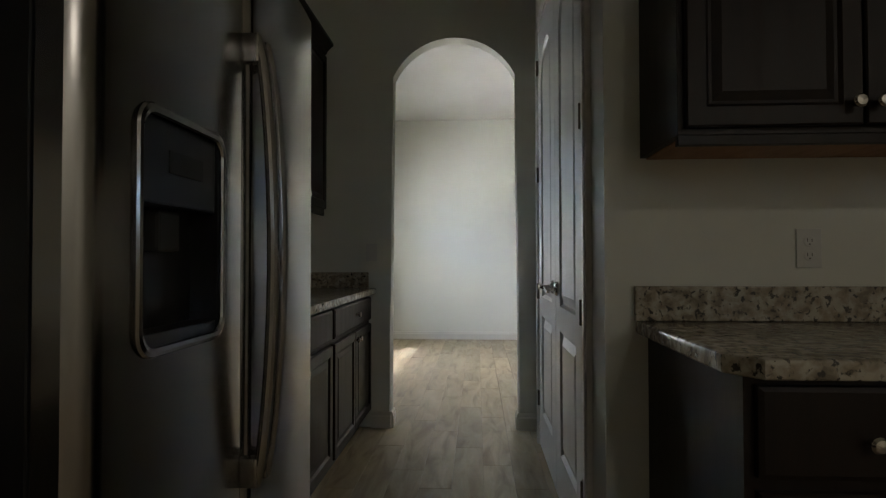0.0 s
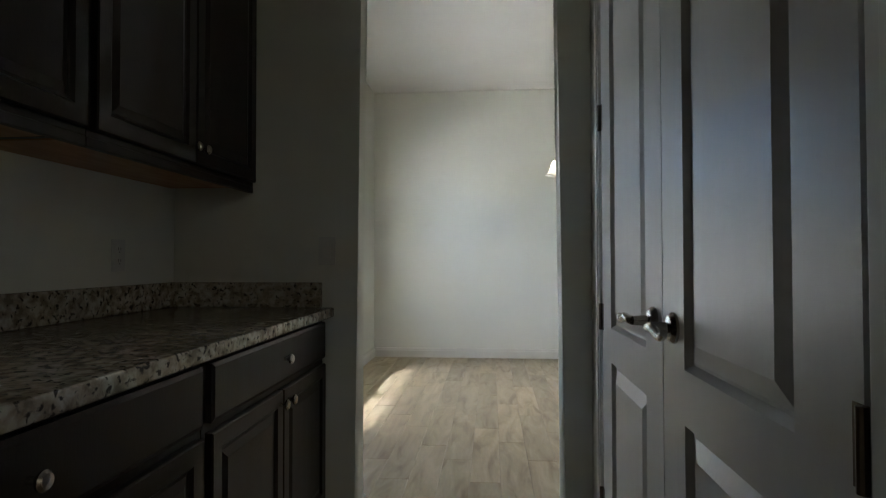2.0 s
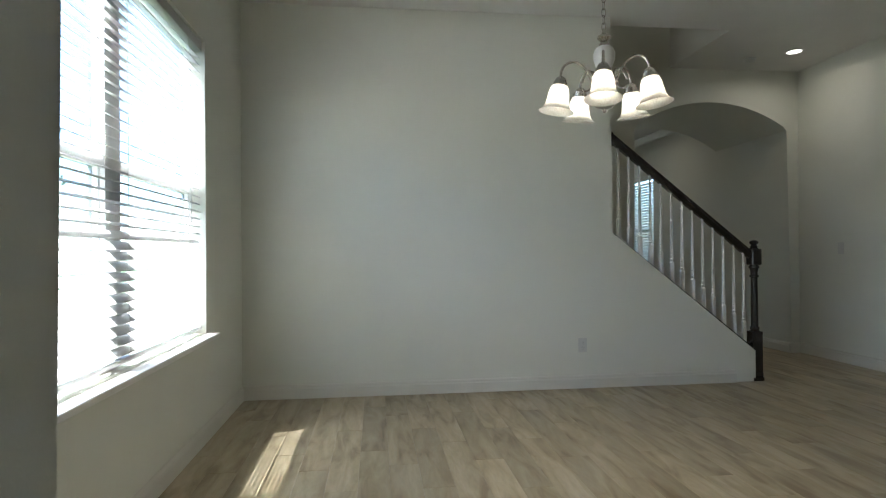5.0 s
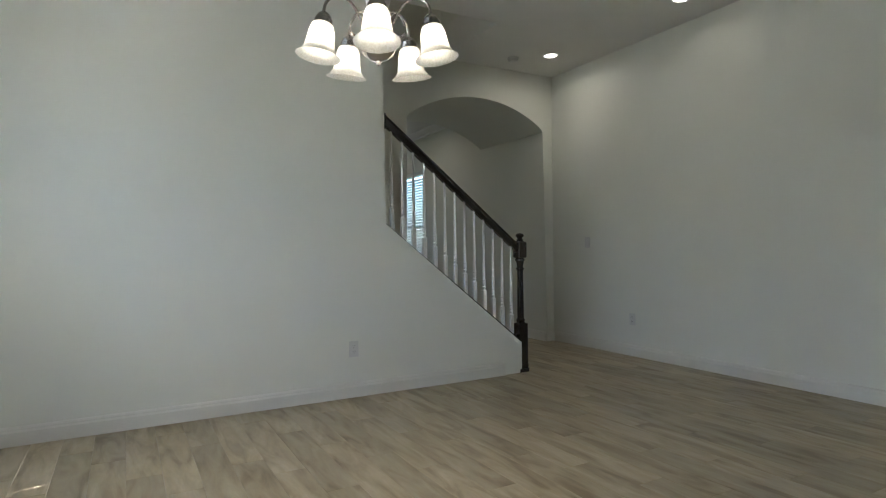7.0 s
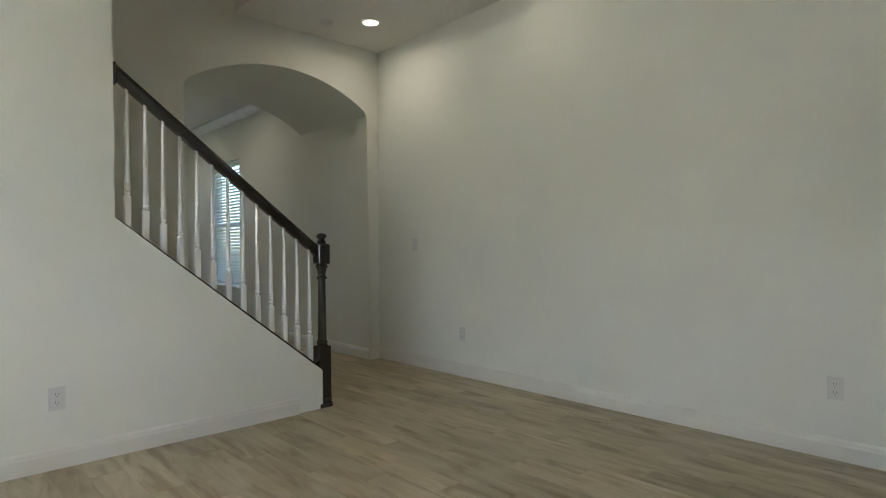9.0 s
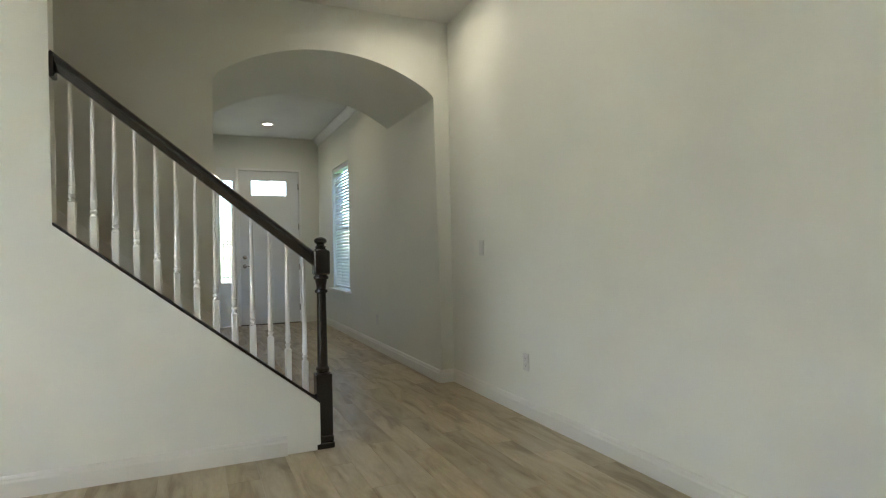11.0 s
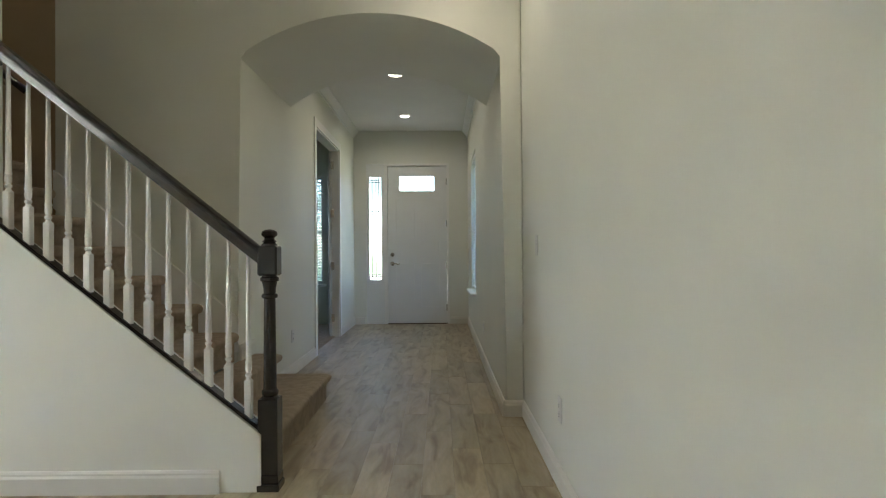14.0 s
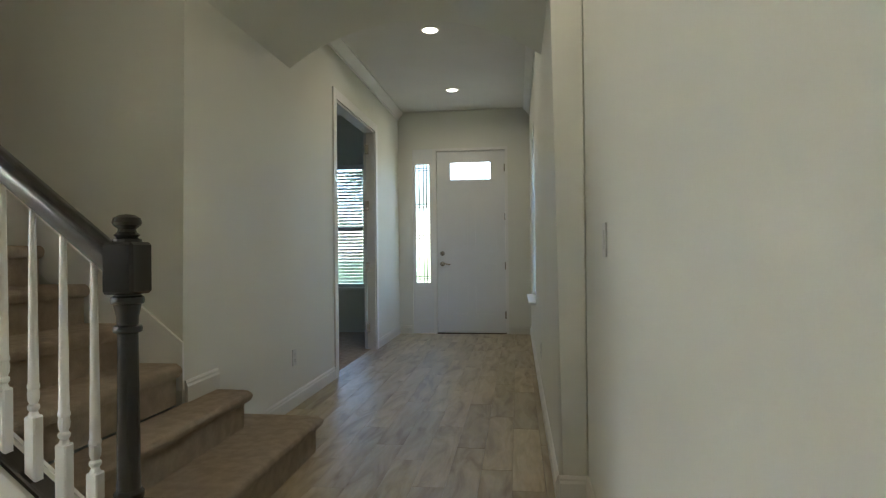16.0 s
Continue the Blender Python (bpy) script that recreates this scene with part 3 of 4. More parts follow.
box(bm, LX0 - 0.03, LX1 + 0.03, 0.008, 0.0198, LZ0 - 0.03, LZ0), box(bm, LX0 - 0.03, LX1 + 0.03, 0.008, 0.0198, LZ1, LZ1 + 0.03)
box(bm, LX0 - 0.03, LX0, 0.008, 0.0198, LZ0 + 0.0005, LZ1 - 0.0005), box(bm, LX1, LX1 + 0.03, 0.008, 0.0198, LZ0 + 0.0005, LZ1 - 0.0005)
part("light_frame", bm, FDOOR, fd)
pane = part("pane", boxed(LX0, LX1, 0.03, 0.036, LZ0, LZ1), FROST, fd, "textured glass pane")
pane.visible_shadow = False
bm = bmesh.new()
box(bm, -0.05, -0.002, -0.012, 0.1, 0.0, 2.475), box(bm, 0.917, 0.95, -0.012, 0.1, 0, 2.475), box(bm, -0.0015, 0.9165, -0.012, 0.1, 2.441, 2.475)
part("door_frame", bm, TRIM, fd)
bm = bmesh.new()
box(bm, -0.0015, 0.014, 0.067, 0.098, 0.012, 2.44), box(bm, 0.9, 0.9165, 0.067, 0.098, 0.012, 2.44), box(bm, 0.0145, 0.8995, 0.067, 0.098, 2.425, 2.44)
part("door_stop", bm, TRIM, fd)
part("threshold", boxed(-0.001, 0.916, -0.03, 0.1, -0.001, 0.013, bevel=0.003), BRONZE, fd)
for z in (0.25, 0.9, 1.55, 2.2):
    part("hinge", boxed(0.9, 0.93, 0.006, 0.0195, z - 0.05, z + 0.05, bevel=0.003), NICKEL, fd)
bm = bmesh.new()
turn = Matrix.Translation((0.07, 0.019, 1.07)) @ Matrix.Rotation(radians(90), 4, "X")
lathe(bm, [(0.033, 0), (0.033, 0.008), (0.024, 0.02), (0.014, 0.024)], 20, m=turn)
part("deadbolt", bm, NICKEL, fd, smooth=True)


def lever(parent, at, sign, axis_turn):
    """A lever handle: rose, neck and a curved lever; local y is away from the door."""
    base = Matrix.Translation(at) @ axis_turn
    bm = bmesh.new()
    lathe(bm, [(0.033, 0), (0.033, 0.006), (0.026, 0.014), (0.013, 0.018), (0.011, 0.05)], 20, m=base @ Matrix.Rotation(radians(-90), 4, "X"))
    pts = [(0, 0.05, 0), (sign * 0.012, 0.058, 0.002), (sign * 0.04, 0.06, 0.008), (sign * 0.07, 0.058, -0.004), (sign * 0.095, 0.056, -0.010), (sign * 0.112, 0.055, 0.002)]
    tube(bm, rounded([base @ Vector(p) for p in pts]), lambda s: 0.011 - 0.003 * s, 10)
    ob = part("lever_handle", bm, NICKEL, parent, smooth=True)
    return ob


lever(fd, (0.07, 0.019, 0.93), 1, Matrix.Rotation(radians(180), 4, "Z") @ Matrix.Diagonal((-1, 1, 1, 1)))
sd = tagged(new("sidelight"), "white sidelight panel with leaded glass beside the front door", "sidelight", kind="structure")
sd.matrix_basis = pose(2.72, FRONT, 0)
SX0, SX1, SZ0, SZ1 = 0.045, 0.235, 0.68, 2.275
part("side_panel", pierced("y", 0.01, 0.06, 0.002, 0.279, 0, 2.475, [(SX0, SX1, SZ0, SZ1)]), FDOOR, sd)
pane = part("pane", boxed(SX0, SX1, 0.03, 0.035, SZ0, SZ1), FROST, sd, "leaded glass pane")
pane.visible_shadow = False
bm = bmesh.new()
w = 0.006
for x in (SX0 + 0.045, SX0 + 0.105, SX0 + 0.145):
    box(bm, x - w, x + w, 0.026, 0.0295, SZ0, SZ1)
for z in (SZ0 + 0.05, SZ0 + 0.085, SZ0 + 0.60, SZ0 + 0.64, SZ0 + 1.02, SZ0 + 1.06, SZ1 - 0.085, SZ1 - 0.05):
    box(bm, SX0, SX1, 0.0255, 0.0298, z - w, z + w)
part("leading", bm, LEADCAME, sd, "dark lead strips")
for z in (0.18, 0.48):
    bm = bmesh.new()
    box(bm, 0.05, 0.23, 0.007, 0.0098, z, z + 0.012)
    part("panel_moulding", bm, FDOOR, sd)

# ---- office doorway ----
od = tagged(new("door_office"), "white panelled office door standing wide open", "door", kind="structure")
od.matrix_basis = pose(HALL_W - 0.125, OFFICE[1] - 0.03, 0, 0, 0, 102)
part("leaf", boxed(0.0, 0.64, -0.035, 0.0, 0.012, 2.43, bevel=0.002), DOORW, od)
for z0, z1 in ((0.25, 0.85), (1.0, 2.28)):
    part("panel_moulding", boxed(0.11, 0.53, 0.001, 0.007, z0, z1, bevel=0.003), DOORW, od)
for z in (0.25, 0.93, 1.62, 2.25):
    part("hinge", boxed(-0.045, -0.004, -0.062, -0.022, z - 0.05, z + 0.05, bevel=0.002), NICKEL, od)
bm = bmesh.new()
y0, y1, zt = OFFICE[0], OFFICE[1], OFFICE[3]
for x0, x1 in ((HALL_W + 0.0005, HALL_W + 0.016), (HALL_W - 0.131, HALL_W - 0.1155)):
    for a, b in ((y0 - 0.085, y0 + 0.002), (y1 - 0.002, y1 + 0.085)):
        box(bm, x0, x1, a, b, 0, zt + 0.085, 0.003)
    box(bm, x0, x1, y0 + 0.0025, y1 - 0.0025, zt - 0.002, zt + 0.085, 0.003)
structure("door_casing_office", bm, TRIM, "white painted casing round the office doorway", "casing")
bm = bmesh.new()
for a, b in ((y0 + 0.0005, y0 + 0.018), (y1 - 0.018, y1 - 0.0005)):
    box(bm, HALL_W - 0.115, HALL_W, a, b, 0, zt - 0.02)
box(bm, HALL_W - 0.115, HALL_W, y0 + 0.0185, y1 - 0.0185, zt - 0.02, zt - 0.001)
structure("door_jamb_office", bm, TRIM, "white painted jamb of the office doorway", "jamb")


# ---- pantry doors ----
def arch_panel(bm, y0, y1, z0, z1, rise, x, inset, depth):
    """A raised panel in the plane x, sunk by a bevelled groove; its head is arched when rise is set."""
    def ring(d, xx):
        top = [(y1 - d, z1 - d)]
        if rise:
            c = arch_curve(y0 + d, y1 - d, z1 - rise - d, z1 - d, 12)
            top = c[::-1]
        else:
            top = [(y1 - d, z1 - d), (y0 + d, z1 - d)]
        return [bm.verts.new((xx, p, q)) for p, q in [(y0 + d, z0 + d), (y1 - d, z0 + d), *top]]
    rings = [ring(0, x), ring(inset * 0.35, x + depth), ring(inset * 0.55, x + depth), ring(inset * 1.6, x + depth * 0.15)]
    n = len(rings[0])
    for a, b in zip(rings, rings[1:]):
        for i in range(n):
            bm.faces.new((a[i], a[(i + 1) % n], b[(i + 1) % n], b[i]))
    bm.faces.new(rings[-1])


def pantry_leaf(y0, y1, hinge_low, lever_at, sign):
    d = tagged(new("door_pantry"), "white two-panel arch-top pantry door, closed, with a nickel lever", "door", "pantry double doors", "structure")
    d.matrix_basis = pose(0.56, y0, 0)
    wd, H = y1 - y0, 2.44
    X = 0.0
    bm = bmesh.new()
    s = 0.14
    c = arch_curve(s, wd - s, 2.16, 2.29, 12)
    ys = (0.002, s, wd - s, wd - 0.002)

    def q(a, b, z0, z1):
        vs = [bm.verts.new((X, a, z0)), bm.verts.new((X, b, z0)), bm.verts.new((X, b, z1)), bm.verts.new((X, a, z1))]
        bm.faces.new(vs)
    q(ys[0], ys[1], 0.012, H), q(ys[2], ys[3], 0.012, H)
    q(ys[1], ys[2], 0.012, 0.22), q(ys[1], ys[2], 0.775, 0.885)
    for (a, za), (b, zb) in zip(c, c[1:]):
        bm.faces.new([bm.verts.new(v) for v in ((X, a, za), (X, b, zb), (X, b, H), (X, a, H))])
    arch_panel(bm, s, wd - s, 0.22, 0.775, 0, X, 0.034, 0.014)
    arch_panel(bm, s, wd - s, 0.885, 2.29, 0.13, X, 0.034, 0.014)
    box(bm, X + 0.016, X + 0.036, 0.002, wd - 0.002, 0.012, H)
    for a in (0.002, wd - 0.002):
        bm.faces.new([bm.verts.new(v) for v in ((X, a, 0.012), (X + 0.016, a, 0.012), (X + 0.016, a, H), (X, a, H))])
    part("leaf", bm, DOORW, d)
    hy = -0.004 if hinge_low else wd + 0.004
    for z in (0.28, 0.91, 1.60, 2.24):
        bm = bmesh.new()
        lathe(bm, [(0.0065, -0.045), (0.0065, 0.045)], 10, at=(-0.006, hy, z))
        box(bm, -0.0015, -0.0003, hy + (0.006 if hinge_low else -0.024), hy + (0.024 if hinge_low else -0.006), z - 0.045, z + 0.045)
        part("hinge", bm, BRONZE, d, "dark metal hinge")
    lever(d, (0, lever_at - y0, 0.962), sign, Matrix.Rotation(radians(90), 4, "Z"))
    return d


pantry_leaf(2.041, 2.736, True, 2.655, -1)
pantry_leaf(2.738, 3.433, False, 2.803, 1)
bm = bmesh.new()
for a, b in ((1.945, 2.024), (3.451, 3.53)):
    box(bm, 0.553, 0.5745, a, b, 0, 2.54, 0.004)
    box(bm, 0.548, 0.5525, a + 0.012, b - 0.03, 0, 2.53, 0.002)
box(bm, 0.553, 0.5745, 2.0245, 3.4505, 2.462, 2.54, 0.004)
structure("door_casing_pantry", bm, TRIM, "white fluted casing round the pantry doors", "casing")
bm = bmesh.new()
box(bm, 0.575, 0.69, 2.0205, 2.037, 0, 2.459), box(bm, 0.575, 0.69, 3.438, 3.4545, 0, 2.459), box(bm, 0.575, 0.69, 2.0375, 3.4375, 2.445, 2.459)
structure("door_jamb_pantry", bm, TRIM, "white painted pantry door jamb", "jamb")


# ---- kitchen cabinets ----
def raised_front(bm, u0, u1, z0, z1, put, frame_w=0.055):
    """A cabinet door or drawer face with a framed, raised centre; put(u, z, d) places a point d in front of the carcass."""
    def ring(e, d):
        return [bm.verts.new(put(u, z, d)) for u, z in ((u0 + e, z0 + e), (u1 - e, z0 + e), (u1 - e, z1 - e), (u0 + e, z1 - e))]
    steps = [(0, 0.0), (0, 0.016), (0.004, 0.020), (frame_w - 0.008, 0.020), (frame_w, 0.012), (frame_w + 0.008, 0.011), (frame_w + 0.03, 0.018)]
    if frame_w == 0:
        steps = [(0, 0.0), (0, 0.015), (0.01, 0.020)]
    rings = [ring(e, d) for e, d in steps]
    for a, b in zip(rings, rings[1:]):
        for i in range(4):
            bm.faces.new((a[i], a[(i + 1) % 4], b[(i + 1) % 4], b[i]))
    bm.faces.new(rings[-1])
    bm.faces.new(rings[0][::-1])
    return bm


KNOB = [(0.007, 0), (0.006, 0.012), (0.008, 0.016), (0.0155, 0.021), (0.0165, 0.026), (0.012, 0.031), (0.0001, 0.033)]


def cabinet(name, at, rz, width, depth, z0, z1, label, group, layout, toe=False, under=False):
    """A cabinet: local x along its front, y into it (front at y = 0). layout: ('drawer'|'door', x0, x1, z0, z1, knob x, knob z)."""
    c = thing(name, (at[0], at[1], z0), label, "cabinet", group, rz)
    h = z1 - z0
    bm = bmesh.new()
    if toe:
        box(bm, 0, width, 0.001, depth, 0.1, h, 0.001), box(bm, 0, width, 0.065, depth, 0, 0.0995)
    else:
        box(bm, 0, width, 0.001, depth, 0.004 if under else 0, h, 0.001)
    part("body", bm, ESPRESSO, c)
    if under:
        part("underside", boxed(0.018, width - 0.018, 0.02, depth - 0.002, 0, 0.0035), UNDERSIDE, c, "orange-brown cabinet underside")
        part("light_rail", boxed(0, width, -0.0005, 0.019, -0.022, 0.0035, bevel=0.002), ESPRESSO, c)
    for kind, x0, x1, a, b, kx, kz in layout:
        f = part(kind, raised_front(bmesh.new(), x0, x1, a, b, lambda u, z, d: (u, -d, z), 0 if kind == "drawer" else 0.055), ESPRESSO, c)
        bm = lathe(bmesh.new(), KNOB, 16, m=Matrix.Translation((kx, -0.0205, kz)) @ Matrix.Rotation(radians(90), 4, "X"))
        part("knob", bm, NICKEL, f, "round nickel knob", smooth=True)
    return c


def base_layout(w):
    m = w / 2
    return [("drawer", 0.02, w - 0.02, 0.71, 0.855, m, 0.785), ("door", 0.02, m - 0.003, 0.125, 0.685, m - 0.035, 0.645), ("door", m + 0.003, w - 0.02, 0.125, 0.685, m + 0.035, 0.645)]


def wall_layout(w, h, k=0.03):
    m = w / 2
    return [("door", 0.015, m - 0.003, 0.02, h - 0.02, m - k, 0.07), ("door", m + 0.003, w - 0.015, 0.02, h - 0.02, m + k, 0.07)]


# front faces east: local x runs to +y, local y to -x
for y, w in ((1.665, 1.07), (2.737, 0.99)):
    cabinet("base_cabinet", (-0.518, y), 90, w, 0.64, 0, 0.872, "dark espresso base cabinet with a drawer over two doors", "base cabinets beside the fridge", base_layout(w), toe=True)
    cabinet("wall_cabinet", (-0.818, y), 90, w, 0.35, 1.41, 2.46, "dark espresso wall cabinet with two raised-panel doors", "wall cabinets beside the fridge", wall_layout(w, 1.05), under=True)
cabinet("fridge_cabinet", (-0.57, 0.655), 90, 0.999, 0.59, 1.84, 2.46, "dark espresso cabinet over the fridge", "wall cabinets beside the fridge", wall_layout(0.999, 0.62))
cabinet("wall_cabinet", (-0.818, -0.30), 90, 0.945, 0.35, 1.41, 2.46, "dark espresso wall cabinet with two raised-panel doors", "wall cabinets beside the fridge", wall_layout(0.945, 1.05), under=True)
cabinet("base_cabinet", (-0.518, -0.30), 90, 0.945, 0.64, 0, 0.872, "dark espresso base cabinet with a drawer over two doors", "base cabinets beside the fridge", base_layout(0.945), toe=True)
crown = [(0, 0), (0.012, 0), (0.02, 0.02), (0.05, 0.05), (0.06, 0.055), (0.06, 0.075), (0, 0.075)]
structure("crown_cabinet", prism(bmesh.new(), [(-0.818 + d, 2.461 + z) for d, z in crown], "y", 1.666, ARCH_S - 0.001), ESPRESSO, "dark espresso crown moulding along the wall cabinets", "moulding")
structure("crown_fridge_cabinet", prism(bmesh.new(), [(-0.57 + d, 2.461 + z) for d, z in crown], "y", 0.656, 1.654), ESPRESSO, "dark espresso crown moulding over the fridge", "moulding")
# front faces south: local x runs to +x, local y to +y
for x, w in ((0.682, 0.86), (1.545, 0.9)):
    cabinet("wall_cabinet", (x, 1.435), 0, w, 0.324, 1.395, 2.46, "dark espresso wall cabinet over the granite counter", "wall cabinets by the pantry", wall_layout(w, 1.065, 0.027), under=True)
for x, w in ((0.70, 0.44), (1.142, 0.52), (1.664, 0.52)):
    lay = [("drawer", 0.02, w - 0.02, 0.68, 0.855, w / 2, 0.755), ("door", 0.02, w - 0.02, 0.125, 0.655, 0.06, 0.61)]
    cabinet("base_cabinet", (x, 1.145), 0, w, 0.61, 0, 0.872, "dark espresso base cabinet under the granite counter", "base cabinets by the pantry", lay, toe=True)


def worktop(name, outline, label):
    bm = prism(bmesh.new(), outline, "z", 0.8725, 0.912)
    bmesh.ops.bevel(bm, geom=[e for e in bm.edges if abs(e.verts[0].co.z - e.verts[1].co.z) < 1e-5], offset=0.007, segments=3, profile=0.5, affect="EDGES")
    return tagged(part(name, bm, GRANITE, smooth=True), label, "worktop")


worktop("worktop", [(WEST + 0.001, 1.655), (-0.472, 1.655), (-0.472, ARCH_S - 0.001), (WEST + 0.001, ARCH_S - 0.001)], "speckled beige granite worktop beside the fridge")
worktop("worktop", [(WEST + 0.001, -0.31), (-0.487, -0.31), (-0.487, 0.65), (WEST + 0.001, 0.65)], "speckled beige granite worktop beside the fridge")
worktop("worktop", [(0.665, 1.759), (0.665, 1.16), (0.715, 1.09), (2.5, 1.09), (2.5, 1.759)], "speckled beige granite worktop with a clipped corner")
bm = box(bmesh.new(), WEST + 0.001, WEST + 0.022, 1.656, ARCH_S - 0.001, 0.9125, 1.015, 0.003)
tagged(part("backsplash", bm, GRANITE), "low speckled granite backsplash against the wall", "backsplash")
bm = box(bmesh.new(), WEST + 0.0225, -0.52, ARCH_S - 0.022, ARCH_S - 0.001, 0.9125, 1.015, 0.003)
tagged(part("backsplash", bm, GRANITE), "low speckled granite backsplash beside the arch", "backsplash")
bm = box(bmesh.new(), 0.66, 2.5, 1.738, 1.759, 0.9125, 1.015, 0.003)
tagged(part("backsplash", bm, GRANITE), "low speckled granite backsplash against the pantry wall", "backsplash")

# ---- fridge ----
fr = thing("fridge", (-0.272, 0.665, 0), "brushed stainless side-by-side fridge with a dark water dispenser", "fridge", rz=90)
part("body", boxed(0.004, 0.974, 0.075, 0.80, 0.03, 1.775, bevel=0.004), DARKSTEEL, fr, "dark grey fridge casing")
part("toe_grille", boxed(0.01, 0.968, 0.09, 0.12, 0.0, 0.075, bevel=0.003), DARKSTEEL, fr)


def fridge_door(u0, u1, hole=None):
    """A door with a softly bowed front: local x along the front, y into the fridge."""
    bm = bmesh.new()
    n = 48
    us = sorted({*(u0 + (u1 - u0) * i / n for i in range(n + 1)), *(hole[:2] if hole else ())})
    zs = [0.085, *(hole[2:] if hole else ()), 1.775]

    def bow(u):
        s = abs(2 * (u - u0) / (u1 - u0) - 1)
        return 0.012 * s ** 2 + (0.022 * max(0, (s - 0.88) / 0.12) ** 2)
    grid = {(u, z): bm.verts.new((u, bow(u), z)) for u in us for z in zs}
    back = {(u, z): bm.verts.new((u, 0.07, z)) for u in us for z in zs}
    for a, b in zip(us, us[1:]):
        for za, zb in zip(zs, zs[1:]):
            bm.faces.new((back[a, za], back[b, za], back[b, zb], back[a, zb]))
            if hole and hole[0] <= a and b <= hole[1] and za == hole[2]:
                continue
            bm.faces.new((grid[a, za], grid[b, za], grid[b, zb], grid[a, zb]))
        for z in (zs[0], zs[-1]):
            bm.faces.new((grid[a, z], grid[b, z], back[b, z], back[a, z]))
    for u in (us[0], us[-1]):
        for za, zb in zip(zs, zs[1:]):
            bm.faces.new((grid[u, za], grid[u, zb], back[u, zb], back[u, za]))
    return bm


HOLE = (0.112, 0.357, 0.968, 1.308)
fdoor = part("freezer_door", fridge_door(0.003, 0.494, HOLE), STEEL, fr, smooth=True)
part("fridge_door", fridge_door(0.500, 0.975), STEEL, fr, smooth=True)
x0, x1, z0, z1 = HOLE
bm = bmesh.new()
box(bm, x0, x1, 0.055, 0.0685, z0, z1)
box(bm, x0, x0 + 0.008, 0.004, 0.0545, z0, z1), box(bm, x1 - 0.008, x1, 0.004, 0.0545, z0, z1)
part("dispenser_recess", bm, DARKSTEEL, fdoor, "dark recess of the water dispenser")
part("drip_tray", boxed(x0 + 0.0085, x1 - 0.0085, 0.006, 0.0545, z0, z0 + 0.02, bevel=0.002), DARKSTEEL, fdoor)
part("control_panel", boxed(x0 + 0.0085, x1 - 0.0085, 0.008, 0.0545, z1 - 0.13, z1 - 0.001, bevel=0.004), DARKSTEEL, fdoor, "dark dispenser control panel")
part("chute", boxed(x0 + 0.09, x1 - 0.09, 0.028, 0.0545, z1 - 0.20, z1 - 0.135, bevel=0.006), SLOT, fdoor)
part("dispenser_screen", boxed(x0 + 0.08, x1 - 0.06, 0.005, 0.0075, z1 - 0.08, z1 - 0.045), SLOT, fdoor)
rim, cr = [], 0.028
for cu, cz, a0 in ((x1 - cr, z1 - cr, 0), (x0 + cr, z1 - cr, 90), (x0 + cr, z0 + cr, 180), (x1 - cr, z0 + cr, 270)):
    rim += [(cu + (cr + 0.006) * math.cos(radians(a0 + 18 * k)), 0.001, cz + (cr + 0.006) * math.sin(radians(a0 + 18 * k))) for k in range(6)]
bm = bmesh.new()
rings = []
for k, p in enumerate(rim):
    out = Vector((p[0] - (x0 + x1) / 2, 0, p[2] - (z0 + z1) / 2)).normalized()
    rings.append([bm.verts.new(Vector(p) + out * (0.009 * math.cos(2 * math.pi * q / 8)) + Vector((0, 0.006 * math.sin(2 * math.pi * q / 8), 0))) for q in range(8)])
for a, b in zip(rings, rings[1:] + rings[:1]):
    for q in range(8):
        bm.faces.new((a[q], a[(q + 1) % 8], b[(q + 1) % 8], b[q]))
part("dispenser_trim", bm, STEEL, fdoor, "polished steel rim", smooth=True)
for u in (0.478, 0.530):
    bm = bmesh.new()
    tube(bm, [(u, -0.016 - 0.036 * math.sin(math.pi * i / 18) ** 0.6, 0.645 + 0.905 * i / 18) for i in range(19)], 0.0125, 12)
    for z in (0.67, 1.525):
        box(bm, u - 0.014, u + 0.014, -0.026, 0.012, z - 0.03, z + 0.03, 0.006)
    part("handle", bm, STEEL, fr, "bowed tubular steel handle", smooth=True)
part("badge", lathe(bmesh.new(), [(0.014, 0), (0.014, 0.002), (0.012, 0.003)], 20, m=Matrix.Translation((0.89, 0.009, 1.69)) @ Matrix.Rotation(radians(90), 4, "X")), NICKEL, fr, "small round metal badge")

# ---- stairs ----
RISE = 0.19
NOSE = [3.04, 2.735, 2.54] + [2.545 - 0.241 * i for i in range(1, 15)]
FAR_Y = [9.62, 9.40] + [HALL_Y - 0.016] * 15


